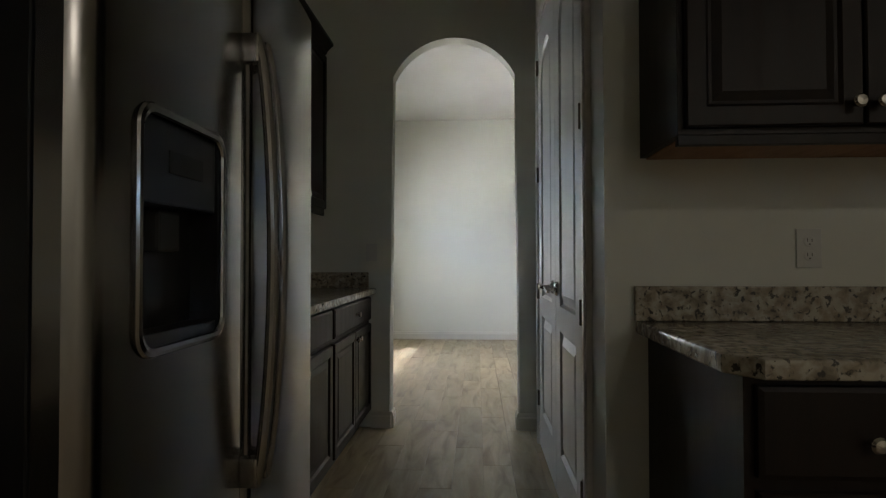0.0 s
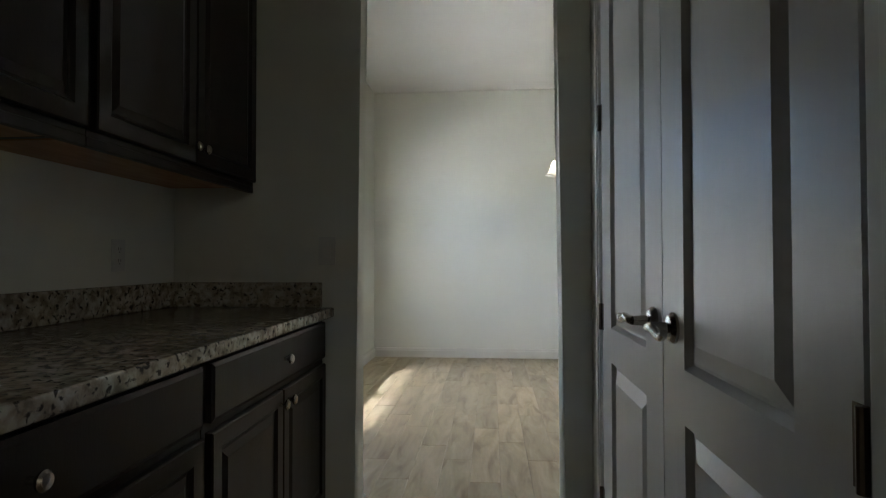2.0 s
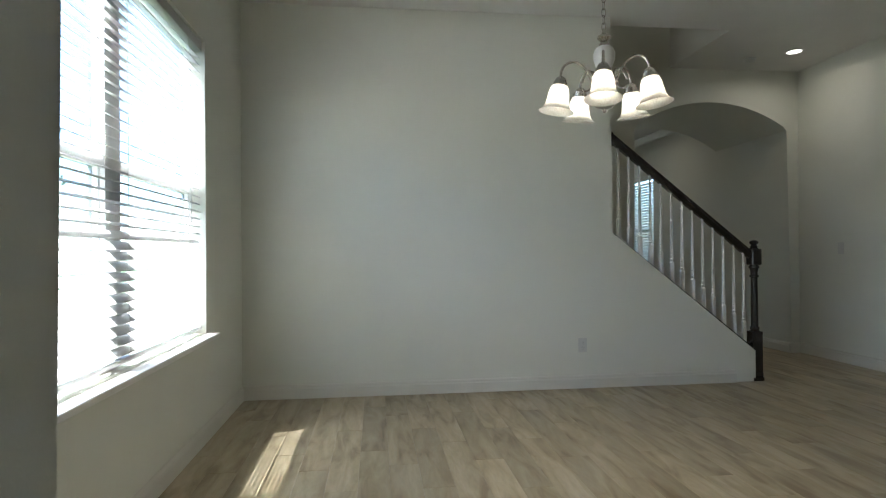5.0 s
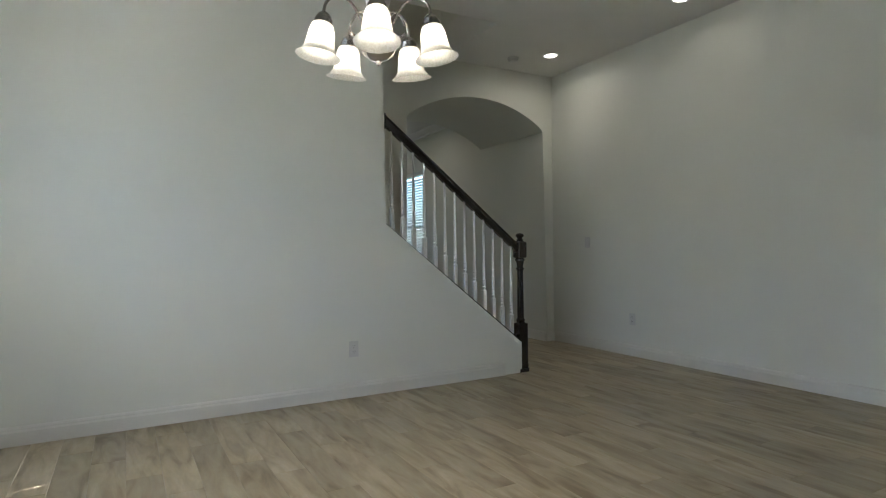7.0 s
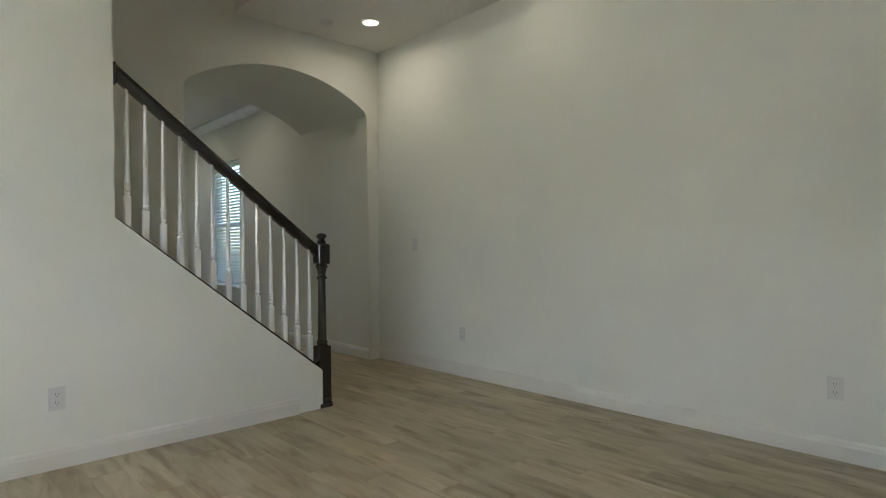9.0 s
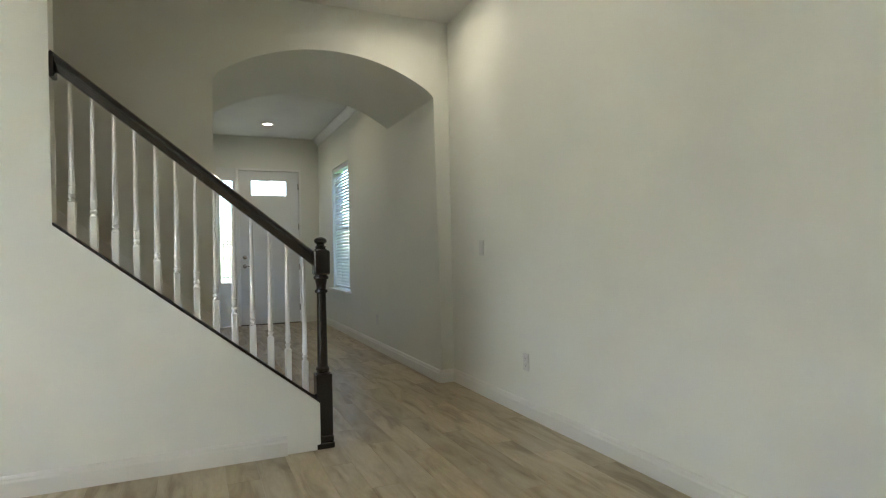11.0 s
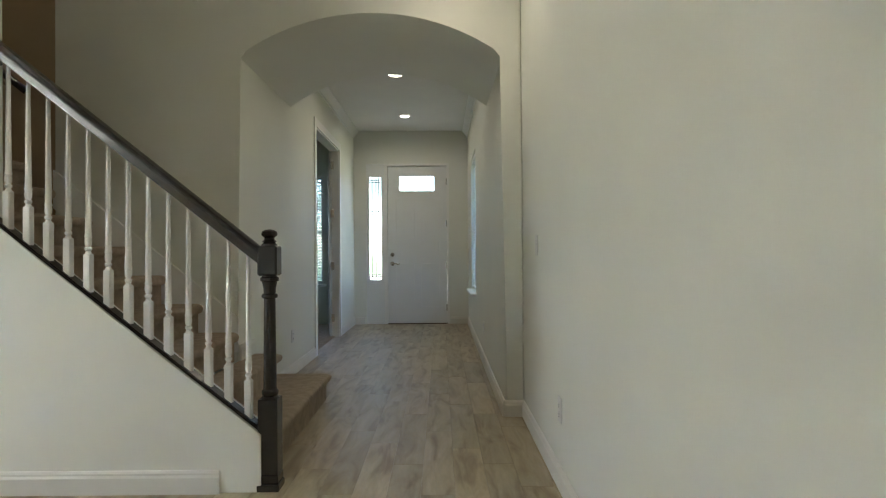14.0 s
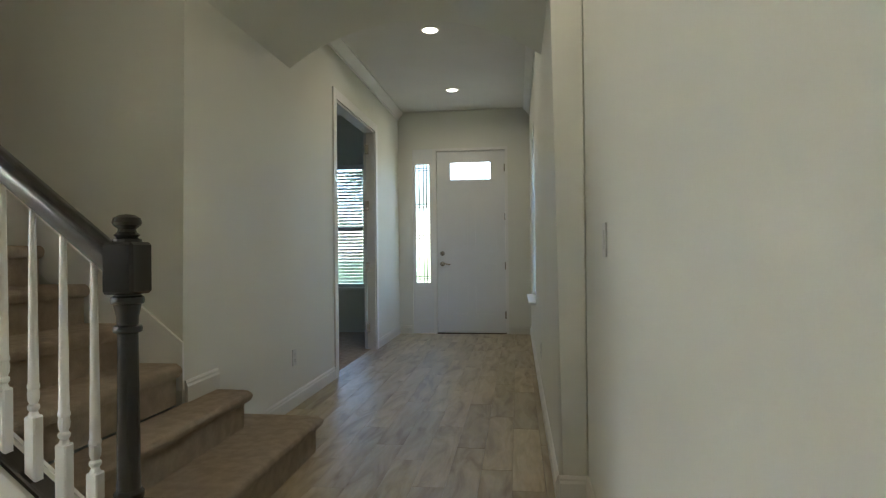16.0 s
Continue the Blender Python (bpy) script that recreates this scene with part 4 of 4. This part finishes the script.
def step_mesh(x_nose, x_back, y0, y1, z, wrap):
    """One carpeted step: riser, rounded nosing and tread, with a nosing on its far end too when wrap is set."""
    bm = bmesh.new()
    prof = [(-0.03, -RISE + 0.001), (-0.03, -0.062), (-0.018, -0.06), (-0.005, -0.052), (0.002, -0.036), (0.002, -0.022), (-0.006, -0.008), (-0.02, -0.001), (-0.036, 0.001)]
    rings = []
    for d, dz in prof:
        e = d if wrap else 0.0
        rings.append([bm.verts.new(v) for v in ((x_nose + d, y0, z + dz), (x_nose + d, y1 + e, z + dz), (x_back, y1 + e, z + dz))])
    for a, b in zip(rings, rings[1:]):
        for i in range(2):
            bm.faces.new((a[i], a[i + 1], b[i + 1], b[i]))
    last = rings[-1]
    corner = bm.verts.new((x_back, y0, z))
    bm.faces.new((last[0], last[1], last[2], corner))
    bmesh.ops.bevel(bm, geom=[e for e in bm.edges if e.verts[0] in [r[1] for r in rings] and e.verts[1] in [r[1] for r in rings]], offset=0.02, segments=3, affect="EDGES")
    return bm


stairs = tagged(new("stairs"), "beige carpeted staircase with two wider bottom steps", "stairs", kind="structure")
for i, x in enumerate(NOSE):
    if i < 2:
        back, y0 = HALL_W - 0.0 if i == 1 else HALL_W + 0.001, STAIR_B + 0.002
    else:
        back, y0 = x - 0.30, STAIR_B + 0.014
    y1 = FAR_Y[i] + (0.119 if x < 1.30 else 0)
    part("step", step_mesh(x, back if i >= 2 else HALL_W + 0.0015, y0, y1, RISE * (i + 1), i < 2), CARPET, stairs, smooth=True)
run = [(2.53, 0.67), (2.53, 0.44), (2.44, 0.44), (1.31, 1.40), (1.31, 1.655)]
structure("skirt_stair", prism(bmesh.new(), run, "y", HALL_Y - 0.0145, HALL_Y - 0.0005), TRIM, "white painted skirt board beside the carpeted steps", "skirt board")
run = [(3.04, 0.02), (3.04, 0.27), (1.80, 1.25), (-0.8, 3.2), (-0.8, 2.6), (1.8, 0.7)]
structure("skirt_knee", prism(bmesh.new(), run, "y", STAIR_B + 0.0005, STAIR_B + 0.013), TRIM, "white painted skirt board inside the knee wall", "skirt board")
prof = [(0.0005, 0), (0.016, 0), (0.016, 0.075), (0.011, 0.086), (0.011, 0.094), (0.006, 0.104), (0.0005, 0.106)]
structure("skirt_step", prism(bmesh.new(), [(HALL_W + d, 0.3815 + z) for d, z in prof], "y", HALL_Y + 0.001, 9.40), BASE, "short white baseboard above the second step", "baseboard")

rail = thing("stair_railing", (0, 0, 0), "stair railing with black rail and newel and white turned balusters", "railing")
RY = 7.966


def sloped(x0, x1, za, prof, slope, ends=None):
    bm = bmesh.new()
    ring = [[bm.verts.new((x, RY + d, za + slope * (x1 - x) + z)) for d, z in prof] for x in (x0, x1)]
    n = len(prof)
    for i in range(n):
        bm.faces.new((ring[0][i], ring[0][(i + 1) % n], ring[1][(i + 1) % n], ring[1][i]))
    bm.faces.new(ring[0]), bm.faces.new(ring[1][::-1])
    return bm


part("shoe_rail", sloped(KNEE_X0 - 0.03, 3.055, knee(3.055), [(-0.034, 0.001), (0.034, 0.001), (0.034, 0.014), (0.028, 0.019), (-0.028, 0.019), (-0.034, 0.014)], SLOPE), BLACKWOOD, rail, "black sloping shoe rail")
hand = [(-0.020, 0), (0.020, 0), (0.026, 0.018), (0.030, 0.034), (0.034, 0.046), (0.034, 0.06), (0.028, 0.076), (0.012, 0.086), (-0.012, 0.086), (-0.028, 0.076), (-0.034, 0.06), (-0.034, 0.046), (-0.030, 0.034), (-0.026, 0.018)]
HZ, HS = 1.014, 0.80
part("handrail", sloped(KNEE_X0 - 0.03, 3.06, HZ, hand, HS), BLACKWOOD, rail, "black moulded handrail", smooth=True)
part("rosette", boxed(KNEE_X0 - 0.02, KNEE_X0 + 0.02, RY - 0.045, RY + 0.045, HZ + HS * 1.25 - 0.03, HZ + HS * 1.25 + 0.09, bevel=0.008), BLACKWOOD, rail)


def square(bm, half, z0, z1, x, y, bevel=0.003, slope=0.0):
    vs = []
    for z, s in ((z0, slope), (z1, 0)):
        for dx, dy in ((-1, -1), (1, -1), (1, 1), (-1, 1)):
            vs.append(bm.verts.new((x + dx * half, y + dy * half, z - s * dx * half)))
    fs = [bm.faces.new([vs[i] for i in q]) for q in ((3, 2, 1, 0), (4, 5, 6, 7), (0, 1, 5, 4), (1, 2, 6, 5), (2, 3, 7, 6), (3, 0, 4, 7))]
    bmesh.ops.bevel(bm, geom=list({e for f in fs for e in f.edges}), offset=bevel, segments=1, affect="EDGES")


for i in range(13):
    x = 2.975 - 0.0927 * i
    zb, zt = knee(x) + 0.019, HZ + HS * (3.06 - x) + 0.012
    bm = bmesh.new()
    square(bm, 0.017, zb - 0.004, zb + 0.165, x, RY, 0.004, SLOPE)
    z = zb + 0.165
    lathe(bm, [(0.016, z - 0.004), (0.010, z + 0.012), (0.0155, z + 0.02), (0.0155, z + 0.027), (0.010, z + 0.033), (0.0145, z + 0.045), (0.0155, z + 0.06), (0.0135, z + 0.073),
               (0.016, z + 0.078), (0.016, z + 0.084), (0.0135, z + 0.09), (0.0085, zt)], 12, at=(x, RY, 0))
    part("baluster", bm, TRIM, rail, "white turned baluster", smooth=True)
NX = 3.074
bm = bmesh.new()
square(bm, 0.045, 0.075, 0.42, NX, RY, 0.004)
square(bm, 0.052, -0.001, 0.035, NX, RY, 0.005), square(bm, 0.048, 0.035, 0.075, NX, RY, 0.006)
square(bm, 0.045, 0.985, 1.125, NX, RY, 0.008)
lathe(bm, [(0.044, 0.42), (0.034, 0.43), (0.038, 0.44), (0.038, 0.452), (0.030, 0.462), (0.026, 0.872), (0.026, 0.879), (0.035, 0.883), (0.037, 0.891), (0.035, 0.899), (0.027, 0.903), (0.028, 0.925), (0.033, 0.948), (0.034, 0.956), (0.041, 0.960), (0.043, 0.968), (0.041, 0.977), (0.034, 0.981), (0.034, 0.986)], 24, at=(NX, RY, 0))
lathe(bm, [(0.036, 1.124), (0.036, 1.132), (0.026, 1.137), (0.033, 1.144), (0.024, 1.152), (0.022, 1.160), (0.034, 1.170), (0.037, 1.178), (0.033, 1.190), (0.020, 1.198), (0.0001, 1.201)], 24, at=(NX, RY, 0))
part("newel_post", bm, BLACKWOOD, rail, "black turned newel post with a mushroom cap", smooth=True)
wr = thing("wall_handrail", (1.05, HALL_Y + 0.06, 2.2), "short dark wooden handrail fixed to the upper stair wall", "handrail")
part("rail", tube(bmesh.new(), [(-0.9, 0, 0.72), (-0.05, 0, 0.06), (0.0, 0, 0.02), (0.02, 0.015, 0.0)], 0.024, 12), BLACKWOOD, wr, smooth=True)
part("bracket", tube(bmesh.new(), [(-0.15, 0.06, 0.06), (-0.15, 0.03, 0.07), (-0.15, 0.0, 0.13)], 0.008, 8), NICKEL, wr, smooth=True)

# ---- chandelier ----
CX, CY, GROW = 0.905, 5.94, 1.045
ch = thing("chandelier", (CX, CY, TOP), "five-arm brushed nickel chandelier with lit alabaster glass shades", "chandelier")
ch.matrix_basis = ch.matrix_basis @ Matrix.Scale(GROW, 4)
D = (1.768 - TOP) / GROW
part("canopy", lathe(bmesh.new(), [(0.065, -0.001), (0.065, -0.012), (0.045, -0.028), (0.012, -0.04)], 24), NICKEL, ch, smooth=True)
zc = D + 0.35
n_links = int((-0.04 - zc) / 0.032)
for i in range(n_links):
    bm = bmesh.new()
    pts = []
    for k in range(13):
        a = 2 * math.pi * k / 12
        p = Vector((0.009 * math.cos(a), 0, 0.021 * math.sin(a)))
        pts.append(Matrix.Rotation(radians(90 * (i % 2)), 3, "Z") @ p + Vector((0, 0, zc + 0.02 + i * 0.032)))
    tube(bm, pts, 0.0022, 6)
    part("chain_link", bm, NICKEL, ch, smooth=True)
part("cord", tube(bmesh.new(), [(0.003, 0.002, zc), (-0.003, 0.0, zc / 2), (0.002, -0.002, -0.04)], 0.0025, 6), PLASTIC, ch)
part("top_cap", lathe(bmesh.new(), [(0.008, zc + 0.012), (0.01, zc - 0.01), (0.028, zc - 0.02), (0.03, zc - 0.03), (0.016, zc - 0.045), (0.024, zc - 0.065)], 24), NICKEL, ch, smooth=True)
part("glass_urn", lathe(bmesh.new(), [(0.024, zc - 0.066), (0.039, zc - 0.077), (0.047, zc - 0.098), (0.046, zc - 0.122), (0.037, zc - 0.152), (0.027, zc - 0.176)], 28), ALABASTER, ch, "unlit white alabaster glass urn", smooth=True)
part("hub", lathe(bmesh.new(), [(0.027, zc - 0.177), (0.018, zc - 0.19), (0.016, D + 0.10), (0.03, D + 0.085), (0.055, D + 0.055), (0.062, D + 0.045), (0.055, D + 0.03), (0.03, D + 0.012), (0.01, D + 0.005), (0.009, D - 0.006), (0.0001, D - 0.012)], 28), NICKEL, ch, smooth=True)
lamps_at = []
for k in range(5):
    a = radians(-114 + 72 * k)
    u = Vector((math.cos(a), math.sin(a), 0))
    arm = part("arm", tube(bmesh.new(), rounded([u * (0.91 * r) + Vector((0, 0, D + z)) for r, z in ((0.02, 0.06), (0.04, 0.09), (0.065, 0.14), (0.095, 0.19), (0.13, 0.215), (0.165, 0.216), (0.195, 0.20), (0.21, 0.175), (0.214, 0.145))]), 0.0055, 10), NICKEL, ch, smooth=True)
    part("scroll", tube(bmesh.new(), [u * (0.07 + 0.03 * math.cos(t)) + Vector((0, 0, D + 0.13 + 0.04 * math.sin(t) - 0.02 * math.cos(t))) for t in [0.3 + 5.6 * j / 14 for j in range(15)]], 0.0045, 8), NICKEL, arm, smooth=True)
    at = u * 0.195
    tilt = Matrix.Translation(at + Vector((0, 0, D + 0.125))) @ Matrix.Rotation(radians(9), 4, u.cross(Vector((0, 0, 1))))
    part("socket_cup", lathe(bmesh.new(), [(0.008, 0.028), (0.02, 0.02), (0.026, 0.01), (0.026, 0.002), (0.031, 0.0), (0.031, -0.014), (0.028, -0.016)], 20, m=tilt), NICKEL, arm, smooth=True)
    outer = [(0.028, -0.014), (0.037, -0.020), (0.044, -0.040), (0.048, -0.075), (0.053, -0.102), (0.063, -0.119), (0.077, -0.130)]
    part("shade", open_lathe(bmesh.new(), outer, 28, tilt), SHADE, arm, "lit white alabaster bell shade", smooth=True)
    p = tilt @ Vector((0, 0, -0.075))
    lamps_at.append((Vector((CX, CY, TOP)) + GROW * p, Vector((CX, CY, TOP)) + GROW * (tilt @ Vector((0, 0, -0.15)))))
for inside, mouth in lamps_at:
    lamp("chandelier_lamp", "POINT", LAMP_W, inside, size=0.018)
    lamp("chandelier_lamp", "AREA", MOUTH_W, mouth, size=0.12, target=mouth + Vector((0, 0, -1)))


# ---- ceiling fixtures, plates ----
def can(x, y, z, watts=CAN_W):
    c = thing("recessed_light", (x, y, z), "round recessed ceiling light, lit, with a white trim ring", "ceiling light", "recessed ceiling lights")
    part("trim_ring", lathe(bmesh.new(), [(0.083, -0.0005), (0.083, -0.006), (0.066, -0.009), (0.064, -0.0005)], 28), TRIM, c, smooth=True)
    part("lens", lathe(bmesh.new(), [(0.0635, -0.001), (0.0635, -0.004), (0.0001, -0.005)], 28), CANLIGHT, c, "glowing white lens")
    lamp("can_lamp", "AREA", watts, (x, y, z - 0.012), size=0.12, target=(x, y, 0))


for x, y, z in ((3.905, 8.51, TOP), (3.404, 11.33, TOP_HALL), (3.386, 13.14, TOP_HALL)):
    can(x, y, z)
can(3.96, 6.98, TOP, 0.05)
# two unseen lights, added to brighten and warm the kitchen
can(1.3, -2.7, TOP, 0.3)
can(3.2, -2.7, TOP, 0.65)
# unseen stairwell light, added to lift the dark upper stair wall
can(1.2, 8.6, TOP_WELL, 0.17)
sm = thing("smoke_detector", (3.615, 8.76, TOP), "small round white smoke detector on the ceiling", "smoke detector")
part("base", lathe(bmesh.new(), [(0.06, -0.0005), (0.06, -0.012), (0.055, -0.014)], 24), PLASTIC, sm, smooth=True)
part("cover", lathe(bmesh.new(), [(0.052, -0.0145), (0.05, -0.03), (0.038, -0.038), (0.0001, -0.04)], 24), PLASTIC, sm, smooth=True)


def plate(kind, at, rz, label):
    """A wall plate: local x along the wall, -y out of it."""
    p = thing(kind, at, label, "outlet" if kind == "wall_outlet" else "switch", rz=rz)
    part("cover_plate", boxed(-0.036, 0.036, -0.006, -0.0005, -0.058, 0.058, bevel=0.002), PLASTIC, p)
    if kind == "wall_outlet":
        for z in (-0.021, 0.021):
            f = part("receptacle", lathe(bmesh.new(), [(0.0165, 0.006), (0.0165, 0.0078), (0.015, 0.0085)], 16, m=Matrix.Translation((0, 0, z)) @ Matrix.Rotation(radians(90), 4, "X")), PLASTIC, p)
            bm = bmesh.new()
            box(bm, -0.0075, -0.0055, -0.0092, -0.0086, z - 0.002, z + 0.008), box(bm, 0.0055, 0.0075, -0.0092, -0.0086, z - 0.002, z + 0.007), box(bm, -0.002, 0.002, -0.0092, -0.0086, z - 0.011, z - 0.007)
            part("slots", bm, SLOT, f, "dark slots")
    else:
        part("rocker", boxed(-0.016, 0.016, -0.0095, -0.0062, -0.033, 0.033, bevel=0.002), PLASTIC, p)
    return p


plate("wall_outlet", (1.522, STAIR_Y, 0.35), 0, "white wall outlet low on the stair wall")
for y in (7.94, 5.26):
    plate("wall_outlet", (EAST, y, 0.36), -90, "white wall outlet low on the long bare wall")
plate("light_switch", (EAST, 8.55, 1.125), -90, "white rocker light switch beside the hall arch")
plate("wall_outlet", (HALL_W, 10.45, 0.35), 90, "white wall outlet low on the hall wall")
plate("wall_outlet", (HALL_E, 10.9, 0.35), -90, "white wall outlet low on the hall wall")
plate("light_switch", (-0.50, ARCH_S, 1.145), 0, "white light switch beside the tall arch")
plate("wall_outlet", (WEST, 3.37, 1.125), 90, "white wall outlet above the granite backsplash")
plate("wall_outlet", (1.168, 1.76, 1.127), 0, "white wall outlet above the granite backsplash")


# ---- outside ----
house = thing("house", (-14.5, 9.0, -0.25), "beige stucco neighbour house with a dark shingle roof", "house")
part("wall", pierced("x", -0.2, 0.0, -7, 9, 0, 3.0, [(-3, -1.6, 0.9, 2.2), (2, 3.4, 0.9, 2.2), (6, 7.2, 0.9, 2.2)]), STUCCO, house)
part("roof", prism(bmesh.new(), [(-9, 3.0), (0.6, 3.0), (0.6, 3.15), (-4.2, 5.2), (-9, 3.15)], "y", -7.5, 9.5), SHINGLE, house)
for y0, y1 in ((-3, -1.6), (2, 3.4), (6, 7.2)):
    wdw = part("window", boxed(-0.12, -0.1, y0 + 0.05, y1 - 0.05, 0.95, 2.15), DARKSTEEL, house)
    bm = bmesh.new()
    box(bm, -0.14, -0.02, y0, y0 + 0.05, 0.9, 2.2), box(bm, -0.14, -0.02, y1 - 0.05, y1, 0.9, 2.2)
    box(bm, -0.14, -0.02, y0 + 0.05, y1 - 0.05, 2.15, 2.2), box(bm, -0.14, -0.02, y0 + 0.05, y1 - 0.05, 0.9, 0.95)
    part("frame", bm, VINYL, wdw)


def tree(at, height, spread, seed):
    rnd = random.Random(seed)
    t = thing("tree", at, "leafy green tree with an open crown on the lawn", "tree", "garden trees")
    bm = bmesh.new()
    tube(bm, [(0, 0, 0), (0.05, 0.02, height * 0.25), (-0.03, 0.05, height * 0.5), (0, 0, height * 0.85)], lambda s: 0.12 * (1 - 0.8 * s), 10)
    for i in range(9):
        a, z = rnd.uniform(0, 6.28), rnd.uniform(0.3, 0.7) * height
        r = spread * rnd.uniform(0.5, 0.9)
        tube(bm, [(0, 0, z), (0.5 * r * math.cos(a), 0.5 * r * math.sin(a), z + 0.25 * r), (r * math.cos(a), r * math.sin(a), z + 0.7 * r)], lambda s: 0.05 * (1 - 0.8 * s), 6)
    part("trunk", bm, BARK, t, smooth=True)
    verts, faces = [], []
    for c in range(70):
        a, b = rnd.uniform(0, 6.28), rnd.uniform(-0.9, 1.0)
        r = spread * rnd.uniform(0.4, 1.0)
        centre = Vector((r * math.cos(a) * math.sqrt(1 - b * b), r * math.sin(a) * math.sqrt(1 - b * b), height * 0.68 + 0.8 * r * b))
        for k in range(45):
            p = centre + Vector((rnd.gauss(0, 0.22), rnd.gauss(0, 0.22), rnd.gauss(0, 0.18)))
            q = Euler((rnd.uniform(0, 6), rnd.uniform(0, 6), rnd.uniform(0, 6))).to_matrix()
            i0 = len(verts)
            verts += [p + q @ Vector(v) for v in ((-0.06, 0, 0), (0, -0.03, 0.01), (0.06, 0, 0), (0, 0.03, 0.01))]
            faces.append((i0, i0 + 1, i0 + 2, i0 + 3))
    me = bpy.data.meshes.new("crown")
    me.from_pydata(verts, [], faces)
    me.materials.append(LEAF)
    part("crown", me, LEAF, t)


tree((-8.0, 15.5, -0.25), 4.6, 1.5, 3)
tree((0.5, 24.0, -0.25), 5.5, 2.0, 5)

# ---- floor tiles, last ----
PW, PL, GAP = 0.1545, 0.918, 0.0010
fl = tagged(new("floor"), "pale brown wood-look plank tile floor with thin grey joints", "floor", kind="structure")


def plank_bm(bm, x0, x1, y0, y1, dz=0.0):
    b = 0.0009
    lo = [bm.verts.new(v) for v in ((x0, y0, -0.008), (x1, y0, -0.008), (x1, y1, -0.008), (x0, y1, -0.008))]
    mid = [bm.verts.new(v) for v in ((x0, y0, -b + dz), (x1, y0, -b + dz), (x1, y1, -b + dz), (x0, y1, -b + dz))]
    hi = [bm.verts.new(v) for v in ((x0 + b, y0 + b, dz), (x1 - b, y0 + b, dz), (x1 - b, y1 - b, dz), (x0 + b, y1 - b, dz))]
    for a, c in ((lo, mid), (mid, hi)):
        for i in range(4):
            bm.faces.new((a[i], a[(i + 1) % 4], c[(i + 1) % 4], c[i]))
    bm.faces.new(hi)
    return bm


rnd = random.Random(11)
full = finish("plank", plank_bm(bmesh.new(), 0, PW - GAP, 0, PL - GAP), TILE)
rest = bmesh.new()
cols = int((EAST - WEST) / PW) + 1
near = 0
for c in range(cols):
    x0 = WEST + c * PW
    off = (c % 3) * PL / 3 + rnd.uniform(-0.06, 0.06)
    y = SOUTH - off
    while y < FRONT:
        a, b = max(y, SOUTH), min(y + PL, FRONT)
        x1 = min(x0 + PW, EAST)
        y += PL
        if b - a < 0.05 or x1 - x0 < 0.02:
            continue
        if b <= 1.0 and (x0 > 1.4):
            continue
        if a >= HALL_Y and (x0 > HALL_E or x1 < HALL_W - 0.12):
            continue
        whole = b - a > PL - 1e-6 and x1 - x0 > PW - 1e-6
        dz = rnd.uniform(0, 0.0006)
        stretch = (3.9 < a < 7.2) or (2.4 < x0 and 7.2 <= a < 10.0)
        if whole and stretch and near < 300:
            near += 1
            p = part("plank", full, TILE, fl)
            p.matrix_basis = Matrix.Translation((x0, a, dz))
        else:
            plank_bm(rest, x0, x1 - GAP, a, b - GAP, dz)
tagged(part("plank_field", rest, TILE_FAR, fl, "rest of the plank tiles"), kind="stuff")
